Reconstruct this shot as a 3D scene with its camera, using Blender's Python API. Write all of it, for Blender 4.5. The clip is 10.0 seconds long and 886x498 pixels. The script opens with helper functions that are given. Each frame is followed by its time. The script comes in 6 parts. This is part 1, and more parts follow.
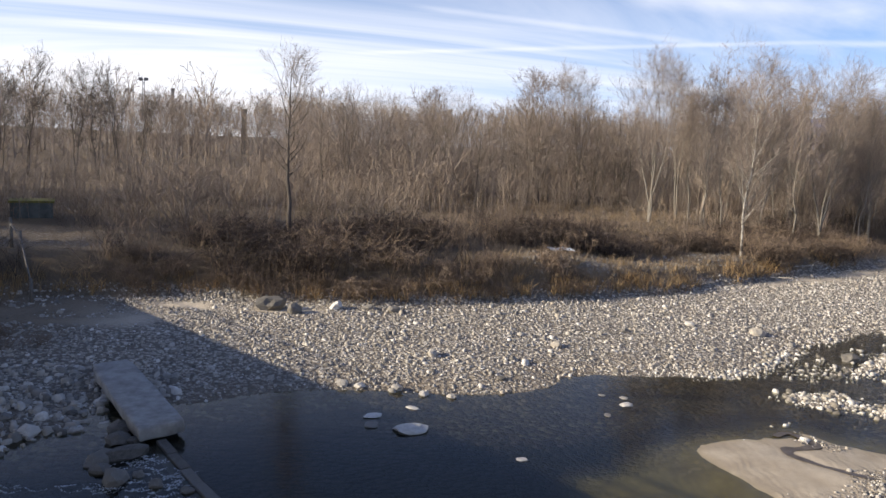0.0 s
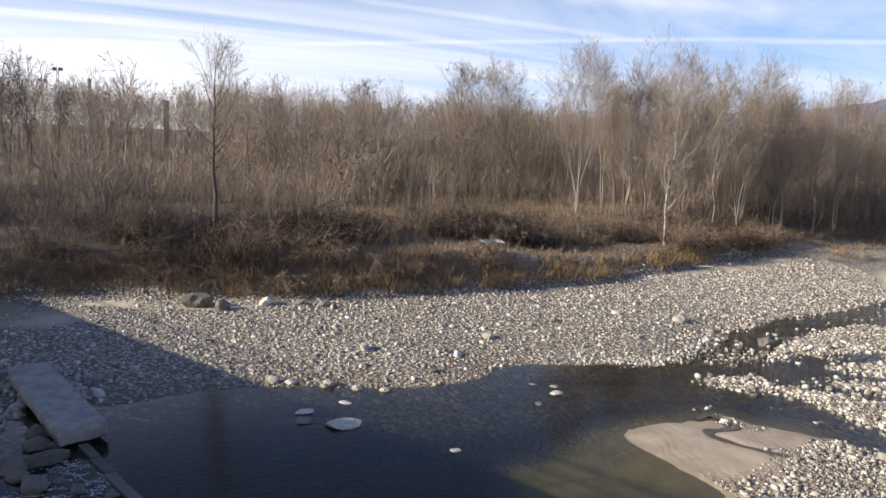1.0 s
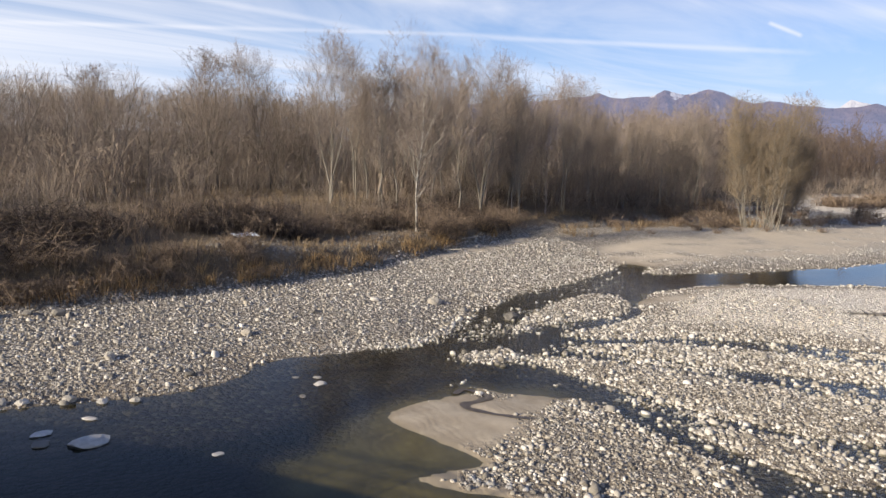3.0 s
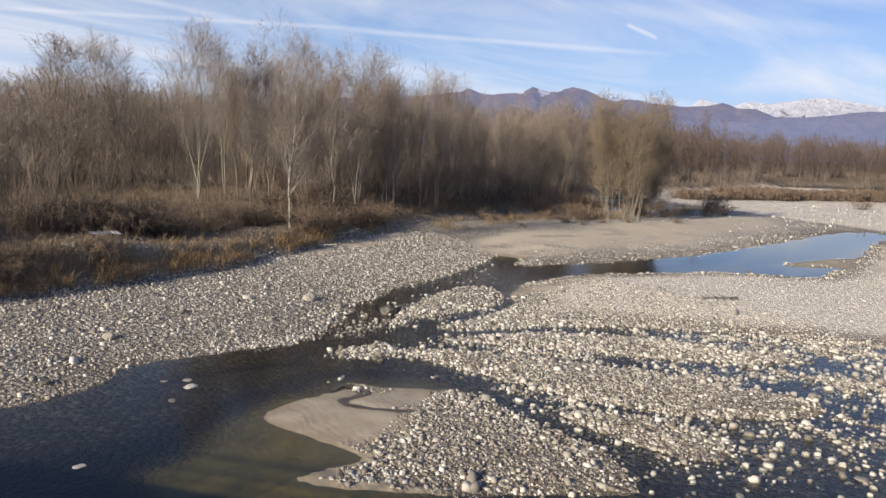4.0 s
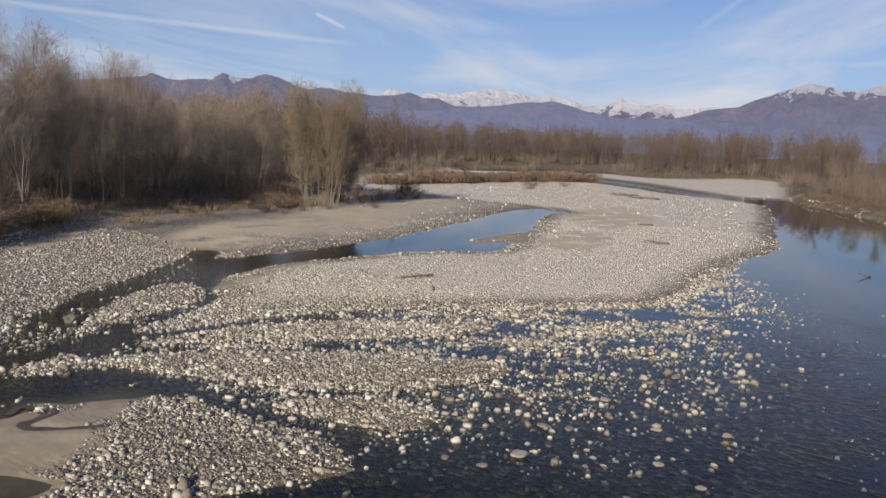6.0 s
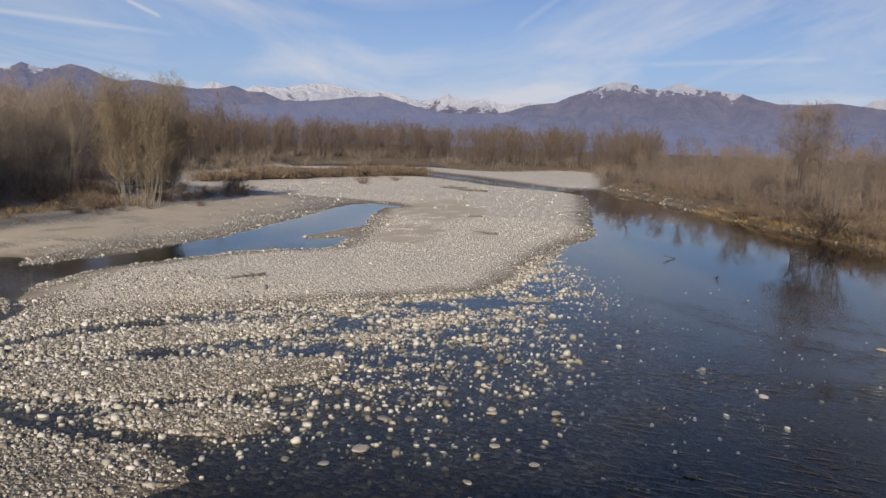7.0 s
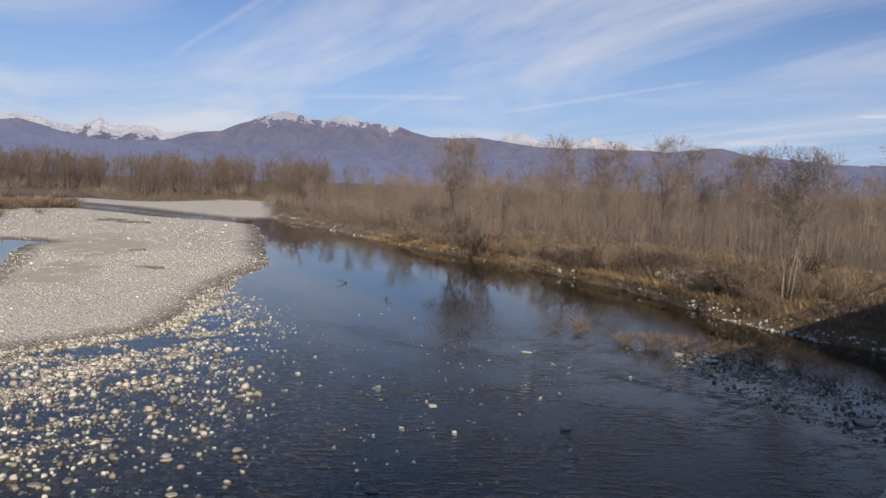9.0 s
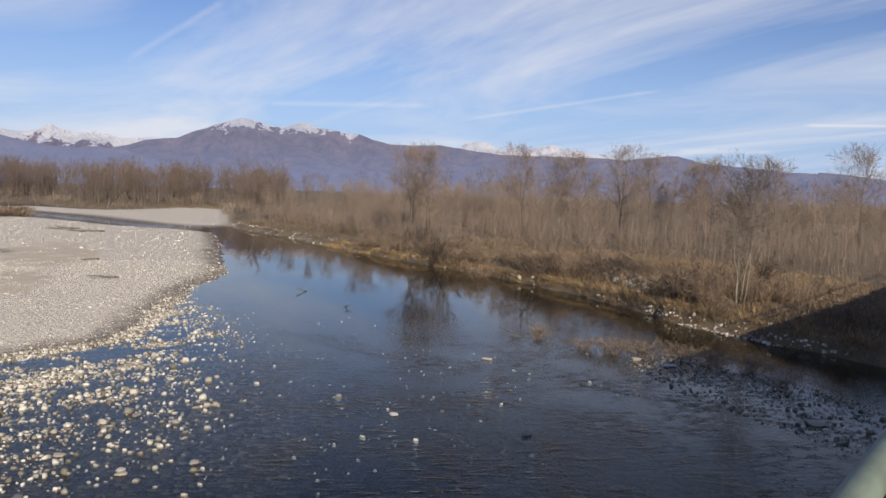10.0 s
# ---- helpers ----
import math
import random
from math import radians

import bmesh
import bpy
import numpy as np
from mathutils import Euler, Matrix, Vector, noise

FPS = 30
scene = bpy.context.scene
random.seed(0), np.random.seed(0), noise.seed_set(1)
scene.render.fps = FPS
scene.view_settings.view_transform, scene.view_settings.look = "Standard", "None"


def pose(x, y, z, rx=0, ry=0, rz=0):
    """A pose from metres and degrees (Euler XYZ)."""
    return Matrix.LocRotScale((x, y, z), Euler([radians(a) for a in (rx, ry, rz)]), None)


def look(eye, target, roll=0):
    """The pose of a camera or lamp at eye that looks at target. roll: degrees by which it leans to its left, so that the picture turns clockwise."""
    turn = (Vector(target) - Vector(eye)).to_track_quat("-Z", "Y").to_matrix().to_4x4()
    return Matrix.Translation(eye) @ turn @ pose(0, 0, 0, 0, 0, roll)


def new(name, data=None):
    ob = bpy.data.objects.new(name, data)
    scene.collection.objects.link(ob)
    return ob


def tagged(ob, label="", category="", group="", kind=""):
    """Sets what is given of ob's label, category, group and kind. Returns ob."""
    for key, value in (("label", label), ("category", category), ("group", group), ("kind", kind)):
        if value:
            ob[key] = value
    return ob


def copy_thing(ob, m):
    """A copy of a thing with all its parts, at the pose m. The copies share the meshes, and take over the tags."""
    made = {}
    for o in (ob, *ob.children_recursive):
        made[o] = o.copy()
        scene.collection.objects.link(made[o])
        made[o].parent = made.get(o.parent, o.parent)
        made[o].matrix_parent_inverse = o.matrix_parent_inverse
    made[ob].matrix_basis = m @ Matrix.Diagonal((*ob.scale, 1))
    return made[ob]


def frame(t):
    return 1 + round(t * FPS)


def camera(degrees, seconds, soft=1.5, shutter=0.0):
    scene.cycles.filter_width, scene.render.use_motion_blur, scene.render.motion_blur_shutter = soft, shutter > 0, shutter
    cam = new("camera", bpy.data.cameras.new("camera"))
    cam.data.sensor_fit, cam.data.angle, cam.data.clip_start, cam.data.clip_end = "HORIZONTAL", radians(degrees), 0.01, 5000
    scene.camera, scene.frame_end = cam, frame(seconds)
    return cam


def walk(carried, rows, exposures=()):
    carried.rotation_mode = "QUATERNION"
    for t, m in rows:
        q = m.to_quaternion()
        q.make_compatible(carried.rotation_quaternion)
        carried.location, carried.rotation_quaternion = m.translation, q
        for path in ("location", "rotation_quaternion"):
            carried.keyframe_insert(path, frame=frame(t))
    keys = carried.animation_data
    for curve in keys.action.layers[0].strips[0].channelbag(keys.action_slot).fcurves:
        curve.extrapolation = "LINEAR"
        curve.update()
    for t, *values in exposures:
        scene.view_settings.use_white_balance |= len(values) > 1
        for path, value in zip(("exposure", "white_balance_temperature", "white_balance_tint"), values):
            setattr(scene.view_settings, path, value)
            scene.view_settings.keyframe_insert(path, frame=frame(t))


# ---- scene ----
EYE = 8.0
cam = camera(60.6, 10.0)
walk(cam, [
    (0.0, pose(0, 0, EYE, 82.21, -2.67, 0.37)),
    (0.5, pose(0, 0, EYE, 82.11, -2.60, -1.27)),
    (1.0, pose(0, 0, EYE, 81.93, -2.66, -4.89)),
    (1.5, pose(0, 0, EYE, 81.94, -2.71, -9.17)),
    (2.0, pose(0, 0, EYE, 82.07, -2.58, -13.78)),
    (2.5, pose(0, 0, EYE, 82.08, -2.32, -18.66)),
    (4.0, pose(0, 0, EYE, 82.02, -2.71, -32.78)),
    (4.5, pose(0, 0, EYE, 82.09, -2.51, -38.24)),
    (5.0, pose(0, 0, EYE, 82.11, -2.37, -44.55)),
    (6.5, pose(0, 0, EYE, 82.12, -2.17, -61.15)),
    (7.0, pose(0, 0, EYE, 82.18, -1.99, -67.89)),
    (7.5, pose(0, 0, EYE, 82.50, -1.99, -73.64)),
    (8.0, pose(0, 0, EYE, 83.00, -1.88, -81.45)),
    (8.5, pose(0, 0, EYE, 83.95, -2.01, -87.82)),
    (9.0, pose(0, 0, EYE, 85.16, -1.90, -92.36)),
    (9.5, pose(0, 0, EYE, 85.59, -2.06, -94.85)),
    (10.0, pose(0, 0, EYE, 85.81, -1.82, -95.37)),
], exposures=[(0.0, 0.90, 6700, 12), (1.0, 0.90, 6700, 12), (2.5, 0.79, 6720, 12), (4.5, 0.48, 6740, 12), (6.5, 0.13, 6720, 12), (8.0, 0.10, 6640, 12), (9.0, 0.24, 6640, 12), (10.0, 0.38, 6720, 12)])

# ---- light ----
SUN_AZ, SUN_EL = -102.0, 21.0          # degrees clockwise from +y, and above the horizon
TRAILS = [(45.5, 8.95, 47.9, 7.95, 0.22, 0.6), (120.3, 5.37, 126.5, 5.22, 0.16, 0.6), (72.5, 8.2, 79.6, 13.2, 0.35, 0.22), (96.0, 5.4, 111.8, 7.95, 0.2, 0.3),
          (24.0, 7.75, 49.5, 6.85, 0.3, 0.4), (-4.0, 9.9, 20.5, 7.5, 0.35, 0.26), (12.0, 11.2, 29.0, 9.4, 1.3, 0.42), (38.0, 10.5, 62.0, 8.0, 0.8, 0.2), (81.5, 6.1, 95.0, 6.5, 0.3, 0.3), (-9.0, 6.2, 29.5, 7.9, 0.25, 0.3), (112, 3.6, 119, 3.5, 0.3, 0.3)]

def sky():
    w = bpy.data.worlds.new("sky")
    w.use_nodes = True
    scene.world = w
    nt = w.node_tree
    nt.nodes.clear()
    N, L = nt.nodes.new, nt.links.new
    tex = N("ShaderNodeTexSky")
    tex.sky_type = "NISHITA"
    tex.sun_disc = False
    tex.sun_elevation, tex.sun_rotation = radians(SUN_EL), radians(SUN_AZ % 360)
    tex.altitude, tex.air_density, tex.dust_density, tex.ozone_density = 300, 1.0, 0.6, 3.2
    # thin cirrus streaks laid on a flat layer high above the ground
    co = N("ShaderNodeTexCoord")
    sep = N("ShaderNodeSeparateXYZ")
    L(co.outputs["Generated"], sep.inputs[0])
    zc = N("ShaderNodeMath"); zc.operation = "MAXIMUM"; zc.inputs[1].default_value = 0.0
    L(sep.outputs[2], zc.inputs[0])
    za = N("ShaderNodeMath"); za.operation = "ADD"; za.inputs[1].default_value = 0.07
    L(zc.outputs[0], za.inputs[0])
    flat = N("ShaderNodeCombineXYZ")
    for i in (0, 1):
        d = N("ShaderNodeMath"); d.operation = "DIVIDE"
        L(sep.outputs[i], d.inputs[0]); L(za.outputs[0], d.inputs[1]); L(d.outputs[0], flat.inputs[i])
    def along(az, long_scale, cross_scale):
        """Coordinates on the layer, drawn out towards the bearing az."""
        c = N("ShaderNodeCombineXYZ")
        for i, (vx, vy, k) in enumerate(((math.sin(radians(az)), math.cos(radians(az)), long_scale), (-math.cos(radians(az)), math.sin(radians(az)), cross_scale))):
            d = N("ShaderNodeVectorMath"); d.operation = "DOT_PRODUCT"; d.inputs[1].default_value = (vx * k, vy * k, 0)
            L(flat.outputs[0], d.inputs[0]); L(d.outputs["Value"], c.inputs[i])
        return c.outputs[0]
    n1 = N("ShaderNodeTexNoise"); n1.inputs["Scale"].default_value = 1.0; n1.inputs["Detail"].default_value = 9; n1.inputs["Roughness"].default_value = 0.58; n1.inputs["Distortion"].default_value = 0.9
    L(along(72, 0.2, 0.5), n1.inputs["Vector"])
    n2 = N("ShaderNodeTexNoise"); n2.inputs["Scale"].default_value = 1.3; n2.inputs["Detail"].default_value = 6; n2.inputs["Distortion"].default_value = 0.4
    L(along(66, 0.12, 1.5), n2.inputs["Vector"])
    r1 = N("ShaderNodeMapRange"); r1.inputs[1].default_value, r1.inputs[2].default_value = 0.40, 0.67
    L(n1.outputs["Fac"], r1.inputs[0])
    r2 = N("ShaderNodeMapRange"); r2.inputs[1].default_value, r2.inputs[2].default_value, r2.inputs[4].default_value = 0.58, 0.8, 0.6
    L(n2.outputs["Fac"], r2.inputs[0])
    mx = N("ShaderNodeMath"); mx.operation = "MAXIMUM"
    L(r1.outputs[0], mx.inputs[0]); L(r2.outputs[0], mx.inputs[1])
    # vapour trails: bearing and elevation of both ends, half width in degrees, density
    for a0, e0, a1, e1, half, dense in TRAILS:
        p, q = (Vector((math.sin(radians(a)) * math.cos(radians(e)), math.cos(radians(a)) * math.cos(radians(e)), math.sin(radians(e)))) for a, e in ((a0, e0), (a1, e1)))
        mid, axis = (p + q).normalized(), (q - p).normalized()
        masks = []
        for way, core, edge in ((mid.cross(axis), 0.0, radians(half)), (axis, (q - p).length * 0.36, (q - p).length * 0.5)):
            d = N("ShaderNodeVectorMath"); d.operation = "DOT_PRODUCT"; d.inputs[1].default_value = way
            L(co.outputs["Generated"], d.inputs[0])
            ab = N("ShaderNodeMath"); ab.operation = "ABSOLUTE"; L(d.outputs["Value"], ab.inputs[0])
            r = N("ShaderNodeMapRange"); r.interpolation_type = "SMOOTHSTEP"
            r.inputs[1].default_value, r.inputs[2].default_value, r.inputs[3].default_value, r.inputs[4].default_value = core, edge, 1.0, 0.0
            L(ab.outputs[0], r.inputs[0]); masks.append(r.outputs[0])
        both = N("ShaderNodeMath"); both.operation = "MULTIPLY"; L(masks[0], both.inputs[0]); L(masks[1], both.inputs[1])
        front = N("ShaderNodeVectorMath"); front.operation = "DOT_PRODUCT"; front.inputs[1].default_value = mid
        L(co.outputs["Generated"], front.inputs[0])
        ahead = N("ShaderNodeMath"); ahead.operation = "GREATER_THAN"; ahead.inputs[1].default_value = 0.0; L(front.outputs["Value"], ahead.inputs[0])
        thin = N("ShaderNodeMath"); thin.operation = "MULTIPLY"; L(both.outputs[0], thin.inputs[0]); L(ahead.outputs[0], thin.inputs[1])
        add = N("ShaderNodeMath"); add.operation = "MULTIPLY_ADD"; add.use_clamp = True; add.inputs[1].default_value = dense
        L(thin.outputs[0], add.inputs[0]); L(mx.outputs[0], add.inputs[2])
        mx = add
    # the higher sky is clearer
    clear = N("ShaderNodeMapRange"); clear.interpolation_type = "SMOOTHSTEP"; clear.inputs[1].default_value, clear.inputs[2].default_value, clear.inputs[3].default_value, clear.inputs[4].default_value = 0.22, 0.4, 1.0, 0.2
    L(sep.outputs[2], clear.inputs[0])
    fade = N("ShaderNodeMath"); fade.operation = "MULTIPLY"; L(mx.outputs[0], fade.inputs[0]); L(clear.outputs[0], fade.inputs[1])
    mx = fade
    # bright veil low down towards the sun
    dot = N("ShaderNodeVectorMath"); dot.operation = "DOT_PRODUCT"
    L(co.outputs["Generated"], dot.inputs[0])
    dot.inputs[1].default_value = (math.sin(radians(SUN_AZ)), math.cos(radians(SUN_AZ)), 0)
    near = N("ShaderNodeMapRange"); near.interpolation_type = "SMOOTHSTEP"; near.inputs[1].default_value, near.inputs[2].default_value = -0.75, 0.45
    L(dot.outputs["Value"], near.inputs[0])
    low = N("ShaderNodeMapRange"); low.interpolation_type = "SMOOTHSTEP"; low.inputs[1].default_value, low.inputs[2].default_value, low.inputs[3].default_value, low.inputs[4].default_value = 0.02, 0.185, 1.0, 0.0
    L(sep.outputs[2], low.inputs[0])
    veil = N("ShaderNodeMath"); veil.operation = "MULTIPLY"
    L(near.outputs[0], veil.inputs[0]); L(low.outputs[0], veil.inputs[1])
    amt = N("ShaderNodeMath"); amt.operation = "MULTIPLY_ADD"; amt.use_clamp = True; amt.inputs[1].default_value = 0.76
    L(mx.outputs[0], amt.inputs[0]); L(veil.outputs[0], amt.inputs[2])
    tint = N("ShaderNodeMix"); tint.data_type, tint.blend_type = "RGBA", "MULTIPLY"
    tint.inputs["Factor"].default_value = 1.0
    L(tex.outputs[0], tint.inputs["A"]); tint.inputs["B"].default_value = (0.90, 0.93, 1.16, 1)
    # pale blue haze all round the horizon
    base = N("ShaderNodeMapRange"); base.interpolation_type = "SMOOTHSTEP"; base.inputs[1].default_value, base.inputs[2].default_value, base.inputs[3].default_value, base.inputs[4].default_value = 0.0, 0.24, 0.75, 0.0
    L(sep.outputs[2], base.inputs[0])
    pale = N("ShaderNodeMix"); pale.data_type = "RGBA"
    L(base.outputs[0], pale.inputs["Factor"]); L(tint.outputs["Result"], pale.inputs["A"]); pale.inputs["B"].default_value = (4.2, 6.0, 9.4, 1)
    mix = N("ShaderNodeMix"); mix.data_type = "RGBA"
    L(amt.outputs[0], mix.inputs["Factor"]); L(pale.outputs["Result"], mix.inputs["A"])
    mix.inputs["B"].default_value = (8.3, 8.6, 9.3, 1)
    bg = N("ShaderNodeBackground"); bg.inputs["Strength"].default_value = 0.072
    L(mix.outputs["Result"], bg.inputs["Color"])
    out = N("ShaderNodeOutputWorld"); L(bg.outputs[0], out.inputs[0])

sky()
sun = new("sun", bpy.data.lights.new("sun", "SUN"))
sun.data.energy, sun.data.angle, sun.data.color = 4.2, radians(0.53), (1.0, 0.89, 0.71)
_a, _e = radians(SUN_AZ), radians(SUN_EL)
sun.matrix_world = look((math.sin(_a) * math.cos(_e) * 100, math.cos(_a) * math.cos(_e) * 100, math.sin(_e) * 100), (0, 0, 0))

# ---- materials ----
class Nodes:
    """A node material that is written from its texture to its output."""
    def __init__(self, name):
        self.mat = bpy.data.materials.new(name)
        self.mat.use_nodes = True
        self.t = self.mat.node_tree
        self.t.nodes.clear()
        self.out = self.t.nodes.new("ShaderNodeOutputMaterial")

    def n(self, kind, links=None, **values):
        node = self.t.nodes.new(kind)
        for k, v in values.items():
            k = k.replace("_", " ")
            node.inputs[k].default_value = v
        for k, v in (links or {}).items():
            self.t.links.new(v, node.inputs[k])
        return node

    def math(self, op, a, b=0.0, clamp=False):
        node = self.t.nodes.new("ShaderNodeMath")
        node.operation, node.use_clamp = op, clamp
        for i, v in enumerate((a, b)):
            if isinstance(v, (int, float)):
                node.inputs[i].default_value = v
            else:
                self.t.links.new(v, node.inputs[i])
        return node.outputs[0]

    def span(self, v, a, b, c=0.0, d=1.0):
        node = self.t.nodes.new("ShaderNodeMapRange")
        for i, x in enumerate((a, b, c, d)):
            node.inputs[i + 1].default_value = x
        self.t.links.new(v, node.inputs[0])
        return node.outputs[0]

    def mix(self, f, a, b, blend="MIX"):
        node = self.t.nodes.new("ShaderNodeMix")
        node.data_type, node.blend_type = "RGBA", blend
        for i, v in (("Factor", f), ("A", a), ("B", b)):
            if isinstance(v, (int, float)):
                node.inputs[i].default_value = v
            elif isinstance(v, tuple):
                node.inputs[i].default_value = (*v, 1)
            else:
                self.t.links.new(v, node.inputs[i])
        return node.outputs["Result"]

    def ramp(self, v, stops):
        node = self.t.nodes.new("ShaderNodeValToRGB")
        e = node.color_ramp.elements
        while len(e) < len(stops):
            e.new(0.5)
        for x, (p, c) in zip(e, stops):
            x.position, x.color = p, (*c, 1)
        self.t.links.new(v, node.inputs[0])
        return node.outputs[0]

    def pos(self):
        return self.t.nodes.new("ShaderNodeNewGeometry").outputs["Position"]

    def island(self):
        return self.t.nodes.new("ShaderNodeNewGeometry").outputs["Random Per Island"]

    def noise(self, scale, detail=4.0, rough=0.55, vector=None):
        node = self.n("ShaderNodeTexNoise", Scale=scale, Detail=detail, Roughness=rough)
        self.t.links.new(vector or self.pos(), node.inputs["Vector"])
        return node.outputs["Fac"]

    def attr(self, name):
        node = self.t.nodes.new("ShaderNodeAttribute")
        node.attribute_name = name
        return node.outputs["Fac"]

    def surface(self, color, rough=0.9, bump=None, dist=0.02, strength=0.6, **more):
        b = self.n("ShaderNodeBsdfPrincipled", **more)
        for k, v in (("Base Color", color), ("Roughness", rough)):
            if isinstance(v, (int, float)):
                b.inputs[k].default_value = v
            elif isinstance(v, tuple):
                b.inputs[k].default_value = (*v, 1)
            else:
                self.t.links.new(v, b.inputs[k])
        if bump is not None:
            bn = self.n("ShaderNodeBump", {"Height": bump}, Strength=strength, Distance=dist)
            self.t.links.new(bn.outputs[0], b.inputs["Normal"])
        self.t.links.new(b.outputs[0], self.out.inputs[0])
        return self.mat


STONE_RAMP = [(0.0, (0.09, 0.085, 0.076)), (0.22, (0.25, 0.237, 0.21)), (0.5, (0.47, 0.445, 0.395)), (0.72, (0.43, 0.38, 0.30)), (0.88, (0.62, 0.59, 0.53)), (1.0, (0.77, 0.745, 0.69))]


def ground_material():
    m = Nodes("ground")
    p = m.pos()
    veg, sand, wet = m.attr("veg"), m.attr("sand"), m.attr("wet")
    # cobbles and pebbles between the larger stones
    v1 = m.n("ShaderNodeTexVoronoi", {"Vector": p}, Scale=5.5)
    v2 = m.n("ShaderNodeTexVoronoi", {"Vector": p}, Scale=17.0)
    sep = m.n("ShaderNodeSeparateColor", {0: v1.outputs["Color"]})
    sep2 = m.n("ShaderNodeSeparateColor", {0: v2.outputs["Color"]})
    c1 = m.mix(0.28, m.ramp(sep.outputs[0], STONE_RAMP), (0.70, 0.65, 0.56))
    c2 = m.mix(0.28, m.ramp(sep2.outputs[0], STONE_RAMP), (0.70, 0.65, 0.56))
    stones = m.mix(m.span(sep.outputs[1], 0.35, 0.4), c2, c1)
    stones = m.mix(m.span(m.noise(0.25, 3), 0.35, 0.7), stones, m.mix(0.4, stones, (0.72, 0.655, 0.54)))
    # gaps between stones coloured dark: dirt, with the shade there painted in
    stones = m.mix(m.span(v1.outputs["Distance"], 0.36, 0.54, 0.0, 0.78), stones, (0.09, 0.076, 0.06))
    stones = m.mix(m.span(v2.outputs["Distance"], 0.4, 0.6, 0.0, 0.6), stones, (0.15, 0.125, 0.095))
    # dry, fine, cream-coloured gravel fills the gaps on the high bars
    cream = m.mix(m.span(v2.outputs["Distance"], 0.3, 0.65, 0.0, 0.3), m.mix(0.62, m.mix(0.55, c2, c1), (0.97, 0.91, 0.80)), (0.52, 0.46, 0.38))
    cream = m.mix(m.span(v1.outputs["Distance"], 0.42, 0.6, 0.0, 0.45), cream, (0.36, 0.30, 0.225))
    # pale mask: cream gravel, with front-lit brightness painted into its colour
    stones = m.mix(m.attr("pale"), stones, cream)
    # fine pale sand, faintly rippled
    sn = m.noise(1.3, 6)
    mark = m.n("ShaderNodeTexWave", {"Vector": p}, Scale=1.1, Distortion=9.0, Detail=3.0)
    mark = m.math("MULTIPLY", mark.outputs["Fac"], m.span(m.noise(0.5, 3), 0.4, 0.6))
    fine = m.mix(sn, (0.46, 0.395, 0.30), (0.64, 0.56, 0.435))
    fine = m.mix(m.math("MULTIPLY", mark, 0.16), fine, (0.34, 0.285, 0.21))
    fine = m.mix(m.span(m.noise(60, 2), 0.55, 0.75), fine, (0.25, 0.22, 0.18))
    # leaf litter and winter grass
    g1 = m.noise(0.35, 5)
    g2 = m.noise(9, 5, 0.7)
    soil = m.mix(m.span(g1, 0.35, 0.65), (0.085, 0.063, 0.043), (0.18, 0.135, 0.085))
    soil = m.mix(m.span(g2, 0.35, 0.7), soil, (0.20, 0.15, 0.09))
    # silt and weed on the bed
    bed = m.mix(m.span(m.noise(0.5, 4), 0.3, 0.7), (0.045, 0.034, 0.02), (0.09, 0.067, 0.038))
    bed = m.mix(m.span(sep.outputs[2], 0.55, 0.6, 0.0, 0.7), bed, m.mix(sep.outputs[0], (0.04, 0.034, 0.022), (0.26, 0.21, 0.135)))
    # deep bed painted near black for the light lost in deeper water
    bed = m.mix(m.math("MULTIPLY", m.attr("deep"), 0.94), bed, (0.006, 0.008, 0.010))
    col = m.mix(sand, stones, fine)
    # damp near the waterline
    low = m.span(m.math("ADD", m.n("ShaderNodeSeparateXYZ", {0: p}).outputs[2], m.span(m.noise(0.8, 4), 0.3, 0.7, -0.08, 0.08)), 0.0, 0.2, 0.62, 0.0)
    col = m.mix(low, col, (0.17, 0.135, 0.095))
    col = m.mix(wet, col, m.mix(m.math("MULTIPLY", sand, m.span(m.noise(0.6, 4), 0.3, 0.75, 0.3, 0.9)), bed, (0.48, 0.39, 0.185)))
    col = m.mix(veg, col, soil)
    hgt = m.mix(sand, m.math("SUBTRACT", 1.0, m.math("ADD", m.math("MULTIPLY", v1.outputs["Distance"], 0.85), m.math("MULTIPLY", v2.outputs["Distance"], 0.3))), m.math("ADD", m.math("MULTIPLY", sn, 0.15), m.math("MULTIPLY", mark, 0.04)))
    hgt = m.mix(veg, hgt, g2)
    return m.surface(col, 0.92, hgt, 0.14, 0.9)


def stone_material(name, ramp=STONE_RAMP, rnd="island"):
    m = Nodes(name)
    r = m.island() if rnd == "island" else m.t.nodes.new("ShaderNodeObjectInfo").outputs["Random"]
    c = m.ramp(r, ramp)
    n1 = m.noise(7, 5, 0.65)
    c = m.mix(m.span(n1, 0.3, 0.7, 0.0, 0.45), c, (0.22, 0.2, 0.17))
    c = m.mix(m.span(m.noise(45, 3), 0.6, 0.75, 0, 0.5), c, (0.55, 0.53, 0.48))
    return m.surface(c, 0.85, m.noise(28, 5, 0.7), 0.02, 0.5)


